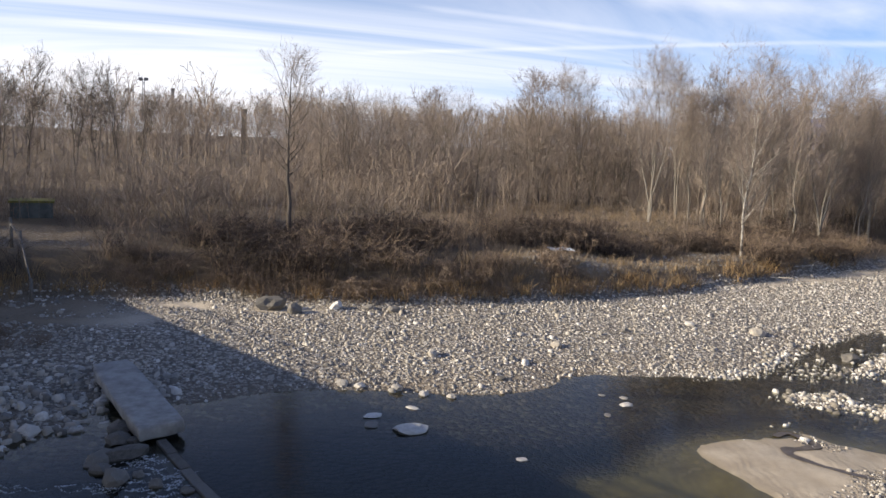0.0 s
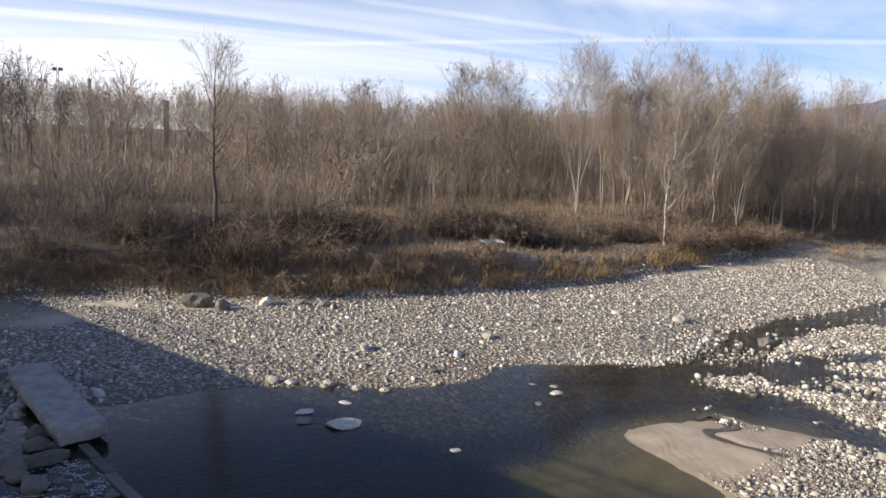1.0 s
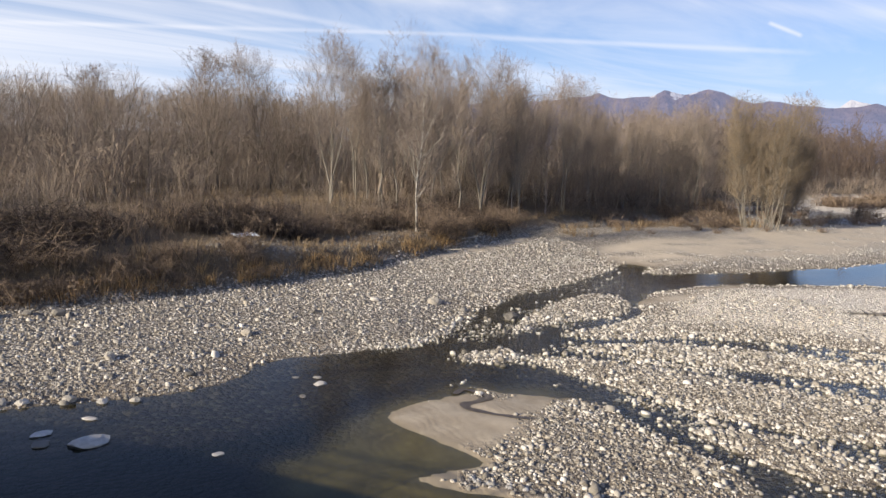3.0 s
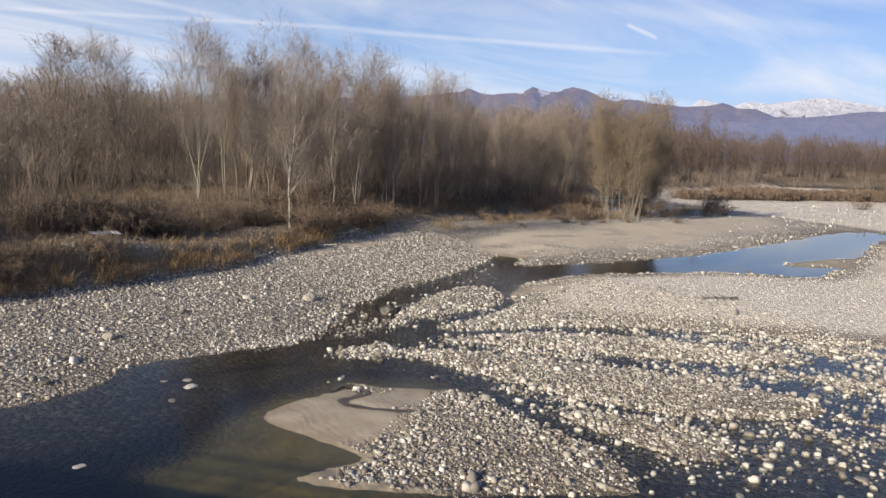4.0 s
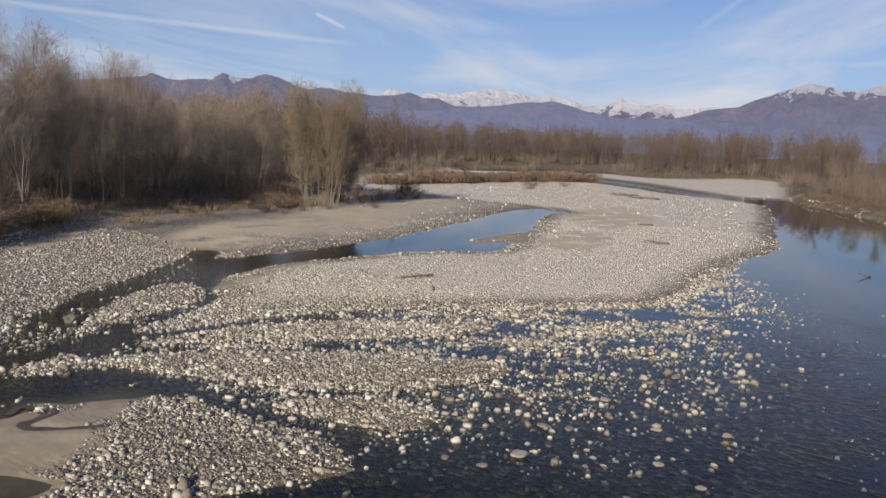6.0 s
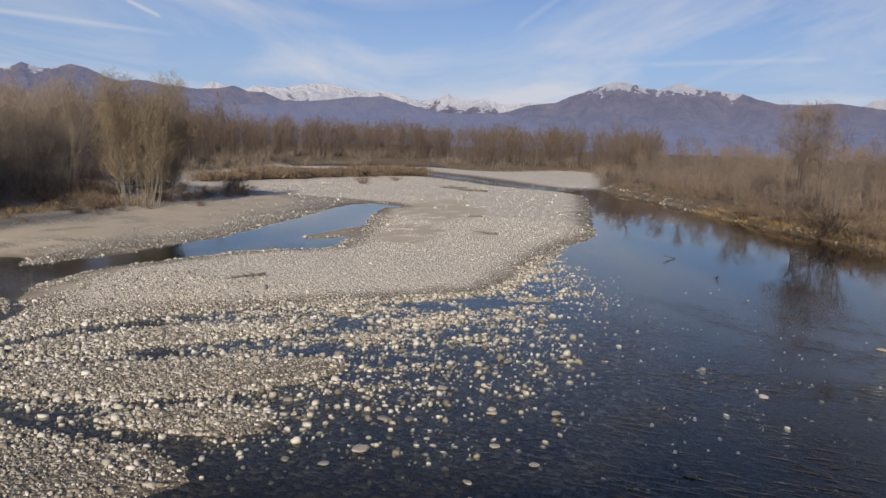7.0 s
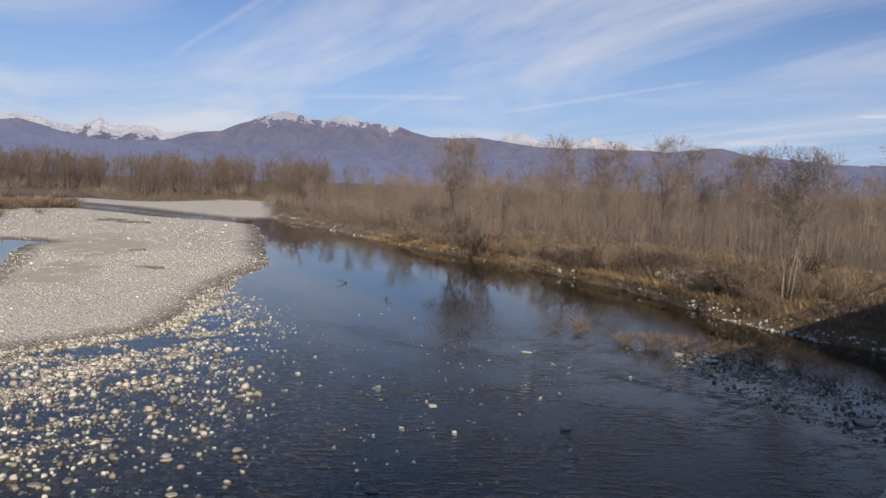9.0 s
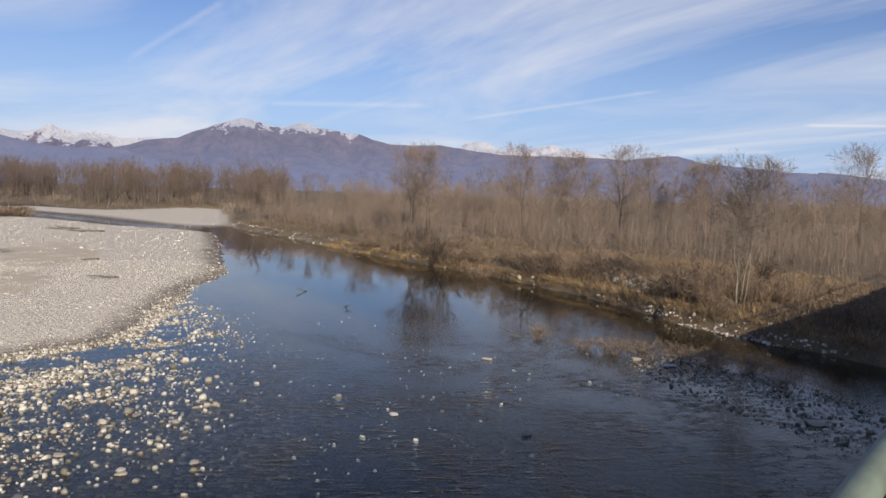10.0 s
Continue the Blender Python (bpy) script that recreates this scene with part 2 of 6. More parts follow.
def water_material():
    m = Nodes("river_water")
    p = m.pos()
    st = m.n("ShaderNodeMapping", {0: p}, Rotation=(0, 0, radians(-24)), Scale=(0.8, 2.8, 1.0))
    n1 = m.noise(2.4, 6, 0.62, st.outputs[0])
    n2 = m.noise(0.12, 3, 0.5)
    # quick water over the near shallows, a smooth pool upstream
    xyz = m.n("ShaderNodeSeparateXYZ", {0: p})
    quick = m.math("MULTIPLY", m.span(xyz.outputs[0], 22.0, 42.0, 1.0, 0.02), m.math("MULTIPLY", m.span(xyz.outputs[1], -14.0, -7.0, 0.05, 1.0), m.math("MAXIMUM", m.span(xyz.outputs[1], 7.0, 13.0, 1.0, 0.15), m.span(xyz.outputs[0], 11.0, 15.0, 0.15, 0.9))))
    lively = m.math("MULTIPLY", m.span(xyz.outputs[0], 24.0, 50.0, 1.0, 0.02), m.span(xyz.outputs[1], 8.0, 2.0, 0.1, 1.0))
    h = m.math("MULTIPLY", n1, m.math("MULTIPLY", quick, m.span(n2, 0.35, 0.65, 0.4, 1.0)))
    chop = m.n("ShaderNodeMapping", {0: p}, Rotation=(0, 0, radians(12)), Scale=(3.8, 1.2, 1.0))
    patchy = m.span(m.noise(0.3, 4, 0.6), 0.42, 0.66, 0.1, 1.0)
    h = m.math("ADD", h, m.math("MULTIPLY", m.span(m.noise(1.0, 3, 0.55, chop.outputs[0]), 0.48, 0.75), m.math("MULTIPLY", m.math("MULTIPLY", lively, patchy), 1.1)))
    wide = m.n("ShaderNodeMapping", {0: p}, Rotation=(0, 0, radians(-24)), Scale=(0.35, 1.5, 1.0))
    h = m.math("ADD", h, m.math("MULTIPLY", m.noise(0.9, 2, 0.5, wide.outputs[0]), m.span(xyz.outputs[0], 20.0, 50.0, 0.12, 0.03)))
    far = m.n("ShaderNodeMapping", {0: p}, Scale=(0.5, 0.9, 1.0))
    rapid = m.math("MULTIPLY", m.span(xyz.outputs[0], 132.0, 142.0), m.span(xyz.outputs[1], 30.0, 36.0))
    h = m.math("ADD", h, m.math("MULTIPLY", m.noise(1.2, 4, 0.6, far.outputs[0]), m.math("MULTIPLY", rapid, 3.0)))
    bump = m.n("ShaderNodeBump", {"Height": h}, Strength=0.42, Distance=0.09)
    deep = m.n("ShaderNodeBsdfTransparent", Color=(0.52, 0.53, 0.46, 1))
    gloss = m.n("ShaderNodeBsdfGlossy", {"Normal": bump.outputs[0]}, Roughness=0.015)
    lw = m.n("ShaderNodeLayerWeight", {"Normal": bump.outputs[0]}, Blend=0.5)
    fr = m.math("MULTIPLY_ADD", m.math("POWER", lw.outputs["Facing"], 5.0), 0.98)
    fr.node.inputs[2].default_value = 0.02
    mix = m.n("ShaderNodeMixShader", {0: fr, 1: deep.outputs[0], 2: gloss.outputs[0]})
    m.t.links.new(mix.outputs[0], m.out.inputs[0])
    return m.mat


def wood_material(name, a, b, spot=None, rnd="island", patch=None):
    m = Nodes(name)
    r = m.island() if rnd == "island" else m.t.nodes.new("ShaderNodeObjectInfo").outputs["Random"]
    c = m.mix(r, a, b)
    n = m.noise(3.5, 5, 0.65)
    c = m.mix(m.span(n, 0.35, 0.7, 0, 0.5), c, tuple(x * 0.45 for x in a))
    if patch:        # stands of another kind here and there
        c = m.mix(m.span(m.noise(0.11, 3), 0.38, 0.62, 0.0, 0.75), c, m.mix(r, *patch))
    if spot:
        c = m.mix(m.span(m.noise(2.2, 3), 0.5, 0.62), c, spot)
    return m.surface(c, 0.9, m.noise(30, 4), 0.01, 0.4)


def mountain_material():
    m = Nodes("mountain")
    snow, haze = m.attr("snow"), m.attr("haze")
    n = m.noise(0.012, 6, 0.6)
    rock = m.noise(0.009, 8, 0.68)
    snow = m.math("ADD", snow, m.span(m.noise(0.022, 6, 0.65), 0.25, 0.75, -0.9, 0.9))
    c = m.mix(m.span(n, 0.35, 0.65), (0.13, 0.085, 0.07), (0.29, 0.195, 0.155))
    c = m.mix(m.span(snow, -0.08, 0.12), c, (0.86, 0.87, 0.9))
    bump = m.n("ShaderNodeBump", {"Height": rock}, Strength=1.0, Distance=95.0)
    b = m.n("ShaderNodeBsdfDiffuse", {"Color": c, "Normal": bump.outputs[0]})
    # distance haze added as a bluish glow, stronger towards the foot
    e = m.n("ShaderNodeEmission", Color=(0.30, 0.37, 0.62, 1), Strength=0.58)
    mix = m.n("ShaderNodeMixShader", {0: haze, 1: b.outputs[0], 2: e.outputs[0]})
    m.t.links.new(mix.outputs[0], m.out.inputs[0])
    return m.mat


def plain_material(name, color, dirt, rough=0.8, metal=0.0, scale=4.0):
    m = Nodes(name)
    c = m.mix(m.span(m.noise(scale, 6, 0.65), 0.4, 0.7), color, dirt)
    return m.surface(c, rough, m.noise(scale * 8, 5), 0.006, 0.4, Metallic=metal)


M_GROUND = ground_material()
M_STONE = stone_material("cobble")
M_PALESTONE = stone_material("cream_cobble", [(0.0, (0.27, 0.25, 0.215)), (0.3, (0.47, 0.44, 0.385)), (0.7, (0.63, 0.595, 0.525)), (1.0, (0.76, 0.73, 0.665))])
M_WETSAND = plain_material("wet_sand", (0.075, 0.06, 0.045), (0.14, 0.115, 0.085), 0.35, 0.0, 5.0)
M_STONE_ONE = stone_material("cobble_single", rnd="object")
M_WETSTONE = stone_material("wet_cobble", [(0.0, (0.09, 0.08, 0.062)), (0.3, (0.29, 0.265, 0.22)), (0.6, (0.54, 0.505, 0.435)), (1.0, (0.80, 0.77, 0.70))])
M_BANKSTONE = stone_material("bank_cobble", [(0.0, (0.10, 0.088, 0.07)), (0.6, (0.2, 0.175, 0.14)), (1.0, (0.42, 0.385, 0.32))])
M_POOLSTONE = stone_material("pool_cobble", [(0.0, (0.05, 0.05, 0.044)), (0.5, (0.13, 0.125, 0.105)), (1.0, (0.40, 0.375, 0.32))])
M_DARKSTONE_ONE = stone_material("dark_boulder", [(0.0, (0.065, 0.06, 0.05)), (1.0, (0.16, 0.15, 0.13))], "object")
M_WATER = water_material()
M_BARK = wood_material("bark", (0.08, 0.066, 0.054), (0.13, 0.11, 0.092))
M_PALE = wood_material("pale_bark", (0.40, 0.37, 0.32), (0.52, 0.49, 0.43), (0.13, 0.115, 0.10))
M_GREY = wood_material("grey_bark", (0.17, 0.155, 0.13), (0.29, 0.265, 0.225))
M_TWIG = wood_material("twig", (0.22, 0.175, 0.145), (0.40, 0.335, 0.28))
M_TWIG_GOLD = wood_material("golden_twig", (0.22, 0.17, 0.115), (0.34, 0.275, 0.19))
M_STEM = wood_material("thicket_stem", (0.19, 0.155, 0.127), (0.40, 0.335, 0.27), patch=((0.15, 0.115, 0.09), (0.34, 0.27, 0.205)))
M_WOOD_FAR = wood_material("wood_mass", (0.20, 0.168, 0.145), (0.40, 0.338, 0.29), patch=((0.19, 0.15, 0.115), (0.37, 0.295, 0.22)))
M_WOOD_DARK = wood_material("far_wood", (0.105, 0.08, 0.067), (0.21, 0.165, 0.138), patch=((0.09, 0.065, 0.05), (0.18, 0.13, 0.1)))
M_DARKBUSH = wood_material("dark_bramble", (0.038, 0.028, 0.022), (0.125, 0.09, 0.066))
M_STEM_RED = wood_material("red_brown_stem", (0.15, 0.115, 0.093), (0.37, 0.295, 0.243), patch=((0.11, 0.083, 0.067), (0.28, 0.218, 0.178)))
M_GOLD = wood_material("golden_straw", (0.30, 0.19, 0.085), (0.52, 0.37, 0.19))
M_BRAMBLE = wood_material("bramble", (0.12, 0.088, 0.066), (0.36, 0.27, 0.19))
M_STRAW = wood_material("straw", (0.17, 0.12, 0.07), (0.44, 0.335, 0.2), patch=((0.11, 0.075, 0.045), (0.30, 0.215, 0.13)))
M_MOUNT = mountain_material()
M_CONCRETE = plain_material("concrete", (0.42, 0.41, 0.38), (0.25, 0.24, 0.21))
M_STEEL = plain_material("galvanised_steel", (0.25, 0.26, 0.27), (0.15, 0.15, 0.15), 0.5, 0.6)
M_RAIL = plain_material("rail_paint", (0.17, 0.21, 0.165), (0.115, 0.145, 0.11), 0.55, 0.0, 9.0)
M_RUST = plain_material("rust", (0.22, 0.07, 0.03), (0.12, 0.04, 0.02), 0.9, 0.0, 20.0)
M_WOOD = plain_material("old_timber", (0.16, 0.15, 0.135), (0.09, 0.08, 0.07), 0.9, 0.0, 6.0)
M_ASPHALT = plain_material("asphalt", (0.05, 0.05, 0.05), (0.08, 0.08, 0.075), 0.95, 0.0, 3.0)

# ---- tools for shapes ----
RNG = np.random.default_rng(7)


def mesh(name, verts, faces, mat, parent=None, smooth=True, **attrs):
    """One mesh object out of arrays: verts (n, 3), faces a list of (m, 3) or (m, 4) arrays."""
    verts = np.asarray(verts, dtype=np.float32)
    faces = [np.asarray(f, dtype=np.int32) for f in faces if len(f)]
    me = bpy.data.meshes.new(name)
    sizes = np.concatenate([np.full(len(f), f.shape[1], dtype=np.int32) for f in faces])
    loops = np.concatenate([f.ravel() for f in faces])
    me.vertices.add(len(verts)), me.loops.add(len(loops)), me.polygons.add(len(sizes))
    me.vertices.foreach_set("co", verts.ravel())
    me.loops.foreach_set("vertex_index", loops)
    me.polygons.foreach_set("loop_start", np.concatenate([[0], np.cumsum(sizes)[:-1]]).astype(np.int32))
    me.polygons.foreach_set("use_smooth", np.full(len(sizes), smooth))
    for key, value in attrs.items():
        a = me.attributes.new(key, "FLOAT", "POINT")
        a.data.foreach_set("value", np.asarray(value, dtype=np.float32))
    me.update(calc_edges=True)
    me.materials.append(mat)
    ob = new(name, me)
    if parent:
        ob.parent = parent
    return ob


def part(name, bm, mat, parent=None, label="", smooth=False):
    me = bpy.data.meshes.new(name)
    for f in bm.faces:
        f.smooth = smooth
    bm.to_mesh(me)
    bm.free()
    me.materials.append(mat)
    ob = new(name, me)
    if parent:
        ob.parent = parent
    return tagged(ob, label) if label else ob


def box_bm(x, y, z, bevel=0.02, at=(0, 0, 0), bm=None):
    """A bevelled block of that size, centred on at."""
    bm = bm or bmesh.new()
    r = bmesh.ops.create_cube(bm, size=1, matrix=Matrix.Translation(at) @ Matrix.Diagonal((x, y, z, 1)))
    if bevel:
        edges = {e for v in r["verts"] for e in v.link_edges}
        bmesh.ops.bevel(bm, geom=list(edges), offset=bevel, segments=2, affect="EDGES")
    return bm


def hash2(ix, iy, seed):
    h = np.sin(ix * 127.1 + iy * 311.7 + seed * 74.7) * 43758.5453
    return h - np.floor(h)


def vnoise(x, y, seed=0):
    """Smooth value noise from 0 to 1."""
    ix, iy = np.floor(x), np.floor(y)
    fx, fy = x - ix, y - iy
    fx, fy = fx * fx * (3 - 2 * fx), fy * fy * (3 - 2 * fy)
    a, b = hash2(ix, iy, seed), hash2(ix + 1, iy, seed)
    c, d = hash2(ix, iy + 1, seed), hash2(ix + 1, iy + 1, seed)
    return (a * (1 - fx) + b * fx) * (1 - fy) + (c * (1 - fx) + d * fx) * fy


def fnoise(x, y, seed=0, octaves=4):
    return sum(vnoise(x * 2 ** i, y * 2 ** i, seed + i) / 2 ** i for i in range(octaves)) / (2 - 2 ** (1 - octaves))


def smooth(a, b, x):
    t = np.clip((x - a) / (b - a), 0, 1)
    return t * t * (3 - 2 * t)


def rounded(points, n=4):
    """A closed outline, smoothed through its corners."""
    p = np.array(points, dtype=float)
    out = []
    for i in range(len(p)):
        a, b, c, d = p[i - 1], p[i], p[(i + 1) % len(p)], p[(i + 2) % len(p)]
        for k in range(n):
            t = k / n
            out.append(0.5 * (2 * b + (c - a) * t + (2 * a - 5 * b + 4 * c - d) * t * t + (3 * b - a - 3 * c + d) * t ** 3))
    return np.array(out)


def inside(x, y, outline):
    """Metres from the outline: positive inside, negative outside."""
    best, odd = np.full(x.shape, 1e18), np.zeros(x.shape, dtype=bool)
    for (ax, ay), (bx, by) in zip(outline, np.roll(outline, -1, axis=0)):
        ex, ey = bx - ax, by - ay
        t = np.clip(((x - ax) * ex + (y - ay) * ey) / (ex * ex + ey * ey + 1e-12), 0, 1)
        best = np.minimum(best, (x - ax - t * ex) ** 2 + (y - ay - t * ey) ** 2)
        cross = ((ay > y) != (by > y))
        with np.errstate(divide="ignore", invalid="ignore"):
            odd ^= cross & (x < ex * (y - ay) / (by - ay if by != ay else 1e-9) + ax)
    return np.where(odd, 1, -1) * np.sqrt(best)


# ---- the plan of the river ----
LEFT_BANK = np.array([(-300, -260), (-60, -20), (-34, 14), (-25, 25), (-18, 33), (-12, 34.6), (-5.6, 34.2), (0.5, 35.3), (6.2, 38), (12.9, 41.5), (18, 45.4), (27, 52.5), (37, 59.5), (50, 64.5), (62, 63.5),
                      (70, 73), (88, 90), (112, 99), (140, 106), (170, 119), (205, 134), (232, 136), (252, 126), (264, 112), (320, 112), (4000, 900), (4800, 6000), (-6000, 6000), (-6000, -4000)], dtype=float)
RIGHT_BANK = np.array([(-260, -330), (-20, -80), (10, -44), (34.7, -25.8), (41.6, -23.2), (47, -20.6), (54, -19), (61.5, -16.8), (69.7, -13.4), (78, -9), (88, -3.6), (103, 3.6), (126, 13.6), (150, 26), (166, 30),
                       (264, 50), (258, 66), (228, 76), (243, 92), (262, 110), (320, 114), (4000, 902), (6000, 2000), (6000, -6000), (-4000, -6000)], dtype=float)
BARS = {  # outline at the waterline, height of the crown, slope of the shore
    "left": (rounded([(-60, -25), (-30, 1), (-14, 15), (-10.9, 18.1), (-9.7, 20.1), (-10.1, 21.9), (-8.6, 22.2), (-7.2, 21.8), (-5.2, 23.1), (-3.2, 23.7), (1.2, 23.8), (3.6, 24.8), (5.3, 26.5), (9.8, 27), (12.8, 28.4),
                      (15.9, 32.1), (20.9, 35.4), (24.2, 37.3), (30.5, 41.3), (33, 43.7), (33.8, 42), (32.2, 39.9), (37.1, 39.1), (46.4, 39.2), (55, 40.2), (69, 43.8), (84, 47.4), (92, 50), (100, 90), (40, 80), (-40, 50)]), 0.66, 0.10),
    "right": (rounded([(90, 45), (82.9, 41.8), (67.5, 35.5), (58.2, 31.9), (50, 29.2), (46.9, 31.6), (43.2, 33.7), (38.4, 34.7), (33.7, 35.3), (30.2, 34.6), (27.4, 33.9), (24.9, 31.4), (23.8, 29.6), (21.1, 28.1), (17.7, 26.8),
                       (23.9, 25.1), (27.3, 22.8), (33.3, 17.2), (40.1, 12.2), (50, 12.9), (63, 13.6), (73, 13.4), (105, 20.4), (124, 24.5), (136, 29.3), (147, 46), (164, 63.5), (186, 86), (215, 118), (170, 130), (100, 90)]), 0.65, 0.09),
    "sand": (rounded([(7.3, 19.7), (8.3, 20.8), (9.7, 21.3), (10.7, 22.0), (11.6, 21.0), (13.0, 20.0), (14.0, 19.0), (14.2, 16), (14.5, 13.6), (13.4, 11.6), (11.3, 12.6), (9.2, 13.6), (6.6, 15.7), (8.4, 16.3), (8.0, 17.8)]), 0.17, 0.07),
    "long": (rounded([(14.5, 24.2), (17.3, 23.0), (20.2, 19.8), (22.6, 16.2), (23.9, 13.4), (22.3, 12.8), (19.2, 14.5), (17.3, 16.5), (15.5, 20.2)]), 0.3, 0.16),
    "small": (rounded([(15.4, 16.4), (17.8, 14.9), (18.2, 12.6), (16.7, 12.0), (15.6, 13.7)]), 0.16, 0.12),
    "thin": (rounded([(11.9, 25.2), (14.0, 25.7), (14.1, 24.4), (12.6, 24.2)]), 0.12, 0.12),
    "ribbon": (rounded([(17.0, 25.1), (21.4, 24.3), (25.5, 21.3), (28.3, 16.9), (23.2, 19.3), (19.1, 23.2)]), 0.13, 0.09),
    "spit": (rounded([(15.6, 28.3), (17.6, 29.0), (20.4, 29.4), (23.1, 30.0), (25.0, 32.1), (24.8, 34.6), (21.6, 33.3), (18.4, 31.0)]), 0.14, 0.09),
    "islet": (rounded([(52.8, 33.6), (56.3, 34.5), (63.6, 34.1), (57.5, 31.6), (53.2, 32.0)]), 0.10, 0.05),
    "far": (rounded([(153, 32), (155, 40), (172, 55.5), (189, 70), (205, 88), (228, 110), (246, 102), (232, 78), (262, 68), (270, 50), (170, 28)]), 0.7, 0.06),
    "foot": (rounded([(40.5, -24), (42, -22.7), (44.6, -21.4), (46.2, -19.8), (47.2, -20.8), (44, -24)]), 0.12, 0.1),
}
CHANNEL = rounded([(12, 27), (16, 27), (22, 28.5), (26, 32), (29, 36), (31.5, 40), (30, 41), (22, 36), (15, 31)])
SHOAL = rounded([(2.5, 18.5), (5, 20.5), (8.5, 22.5), (11, 23.3), (14, 22), (15, 18), (12, 14), (7, 12), (3, 14)])
POOL_BED = rounded([(-3, 21.5), (1, 23.6), (6, 25.6), (11, 25.6), (12, 23.5), (8, 22), (4, 19.5), (0.5, 19.4)])
SHALLOWS = rounded([(9, 13), (14, 8.5), (17, 4), (22, 3.6), (30, 3.4), (40, 5), (52, 9), (62, 13), (45, 18), (28, 24), (17, 26), (14, 22)])
RIFFLE = rounded([(13, 0), (20, -6), (30, -9), (42, -8), (52, 2), (44, 9), (28, 8), (15, 8)])
RIGHT_SHALLOWS = rounded([(24, -21), (30, -19.5), (34, -17.2), (37, -15), (35.5, -13.2), (30, -13.6), (22, -16.5), (16, -20)])
SAND_SPOTS = [(40, 47, 9, 4.5, 25), (56, 49.5, 14, 5.5, 20), (74, 54, 12, 4, 18), (84, 34, 16, 5, 22), (27.5, 32.6, 3, 1.6, 30), (-16, 30.5, 5, 2.2, -10), (-9, 32.6, 4, 0.7, 0), (30, 33.3, 6, 1.0, 15),
              (57, 33, 7, 2.2, 15), (60, 27, 8, 3, 20), (25, 49, 8, 0.8, 36), (10.8, 20.3, 2.2, 1.6, 0)]


MEANDER = [(9.97, 21.3), (10.45, 21.64), (10.83, 21.1), (10.88, 20.68), (10.3, 20.37), (9.87, 20.28), (9.78, 19.85), (10.11, 19.32), (10.74, 18.76), (11.52, 18.28)]


def terrain(x, y):
    """Height of the ground, and how far it is sand, vegetation and wet bed."""
    reach = np.clip(np.hypot(x, y) / 45, 0.5, 2.5)
    wx = x + (fnoise(x * 0.45, y * 0.45, 3) - 0.5) * 0.9 * reach
    wy = y + (fnoise(x * 0.45, y * 0.45, 9) - 0.5) * 0.9 * reach
    z = -0.5 + 0.22 * fnoise(x * 0.12, y * 0.12, 5)
    for outline in (SHALLOWS, RIGHT_SHALLOWS, CHANNEL):
        s = inside(wx, wy, outline)
        bed = -0.07 if outline is CHANNEL else -0.09
        z = np.maximum(z, np.where(s > 0, bed + 0.05 * smooth(0, 4, s), bed + 0.07 * s))
        if outline is SHALLOWS:    # low gravel streaks breaking the surface
            u, v = 0.6 * x - 0.8 * y, 0.8 * x + 0.6 * y
            streak = fnoise(u * 0.42, v * 1.05, 61, 4) - 0.5
            z = z + 0.26 * (streak - 0.05 + 0.04 * smooth(20, 30, x)) * smooth(0, 2, s) * (0.15 + 0.85 * smooth(2.5, 9, 0.6 * y + 0.2 * x - 5))
    z = np.maximum(z, -0.5 + 0.2 * smooth(-3, 3, inside(wx, wy, RIFFLE)))
    z = np.maximum(z, -0.5 + 0.33 * smooth(-1.5, 1.6, inside(wx, wy, POOL_BED)))
    shoal = inside(wx, wy, SHOAL)
    z = np.maximum(z, -0.5 + 0.36 * smooth(-0.5, 3.5, shoal))
    bar = np.full(x.shape, -9.0)
    for outline, crown, slope in BARS.values():
        s = inside(wx, wy, outline)
        bar = np.maximum(bar, np.where(s > 0, crown * (1 - np.exp(-np.maximum(s, 0) * slope / crown)), s * 0.16))
    z = np.maximum(z, bar)
    z = z + np.where(z > 0, 1, 0.4) * ((fnoise(x * 0.22, y * 0.22, 21) - 0.5) * 0.22 * smooth(0, 0.3, z) + (fnoise(x * 1.6, y * 1.6, 31, 3) - 0.5) * 0.05)
    sl, sr = inside(wx, wy, LEFT_BANK), inside(wx, wy, RIGHT_BANK)
    gentle = smooth(-21, -32, x)
    steep = smooth(14, 4, x) * (1 - gentle)
    left = 0.75 + (0.75 + 0.85 * steep) * smooth(0, 1.5 + 5 * gentle + 0.8 * steep, sl) + (1.3 - 0.5 * smooth(30, 60, x) - 0.75 * steep) * smooth(4 - 3 * gentle, 12, sl)
    right = 0.05 + (0.55 + 0.25 * smooth(75, 50, x)) * smooth(-0.1, 0.5, sr - 0.8 * smooth(85, 110, x)) + 0.8 * smooth(0.5, 4.5 - 1.2 * smooth(75, 50, x), sr) + 0.9 * smooth(5, 16, sr)
    rough = (fnoise(x * 0.3, y * 0.3, 41) - 0.5) * 0.5
    z = np.where(sl > 0, np.maximum(z, left + rough * smooth(0, 3, sl)), z)
    z = np.where(sr > 0, np.maximum(z, right + rough * smooth(0, 3, sr)), z)
    veg = np.maximum(smooth(0.0, 0.9, sl + 0.3 * rough) * (1 - gentle * (1 - smooth(5, 9, sl))), smooth(-0.8, 0.0, sr - 0.9 * smooth(85, 110, x)))
    veg = np.maximum(veg, 0.8 * smooth(-11, -16, x) * smooth(23, 28, y) * (sl > -9))
    veg = veg * (1 - 0.25 * smooth(-14, -18, x) * smooth(3.0, 4.2, sl) * smooth(8.5, 7, sl))
    sand = np.zeros(x.shape)
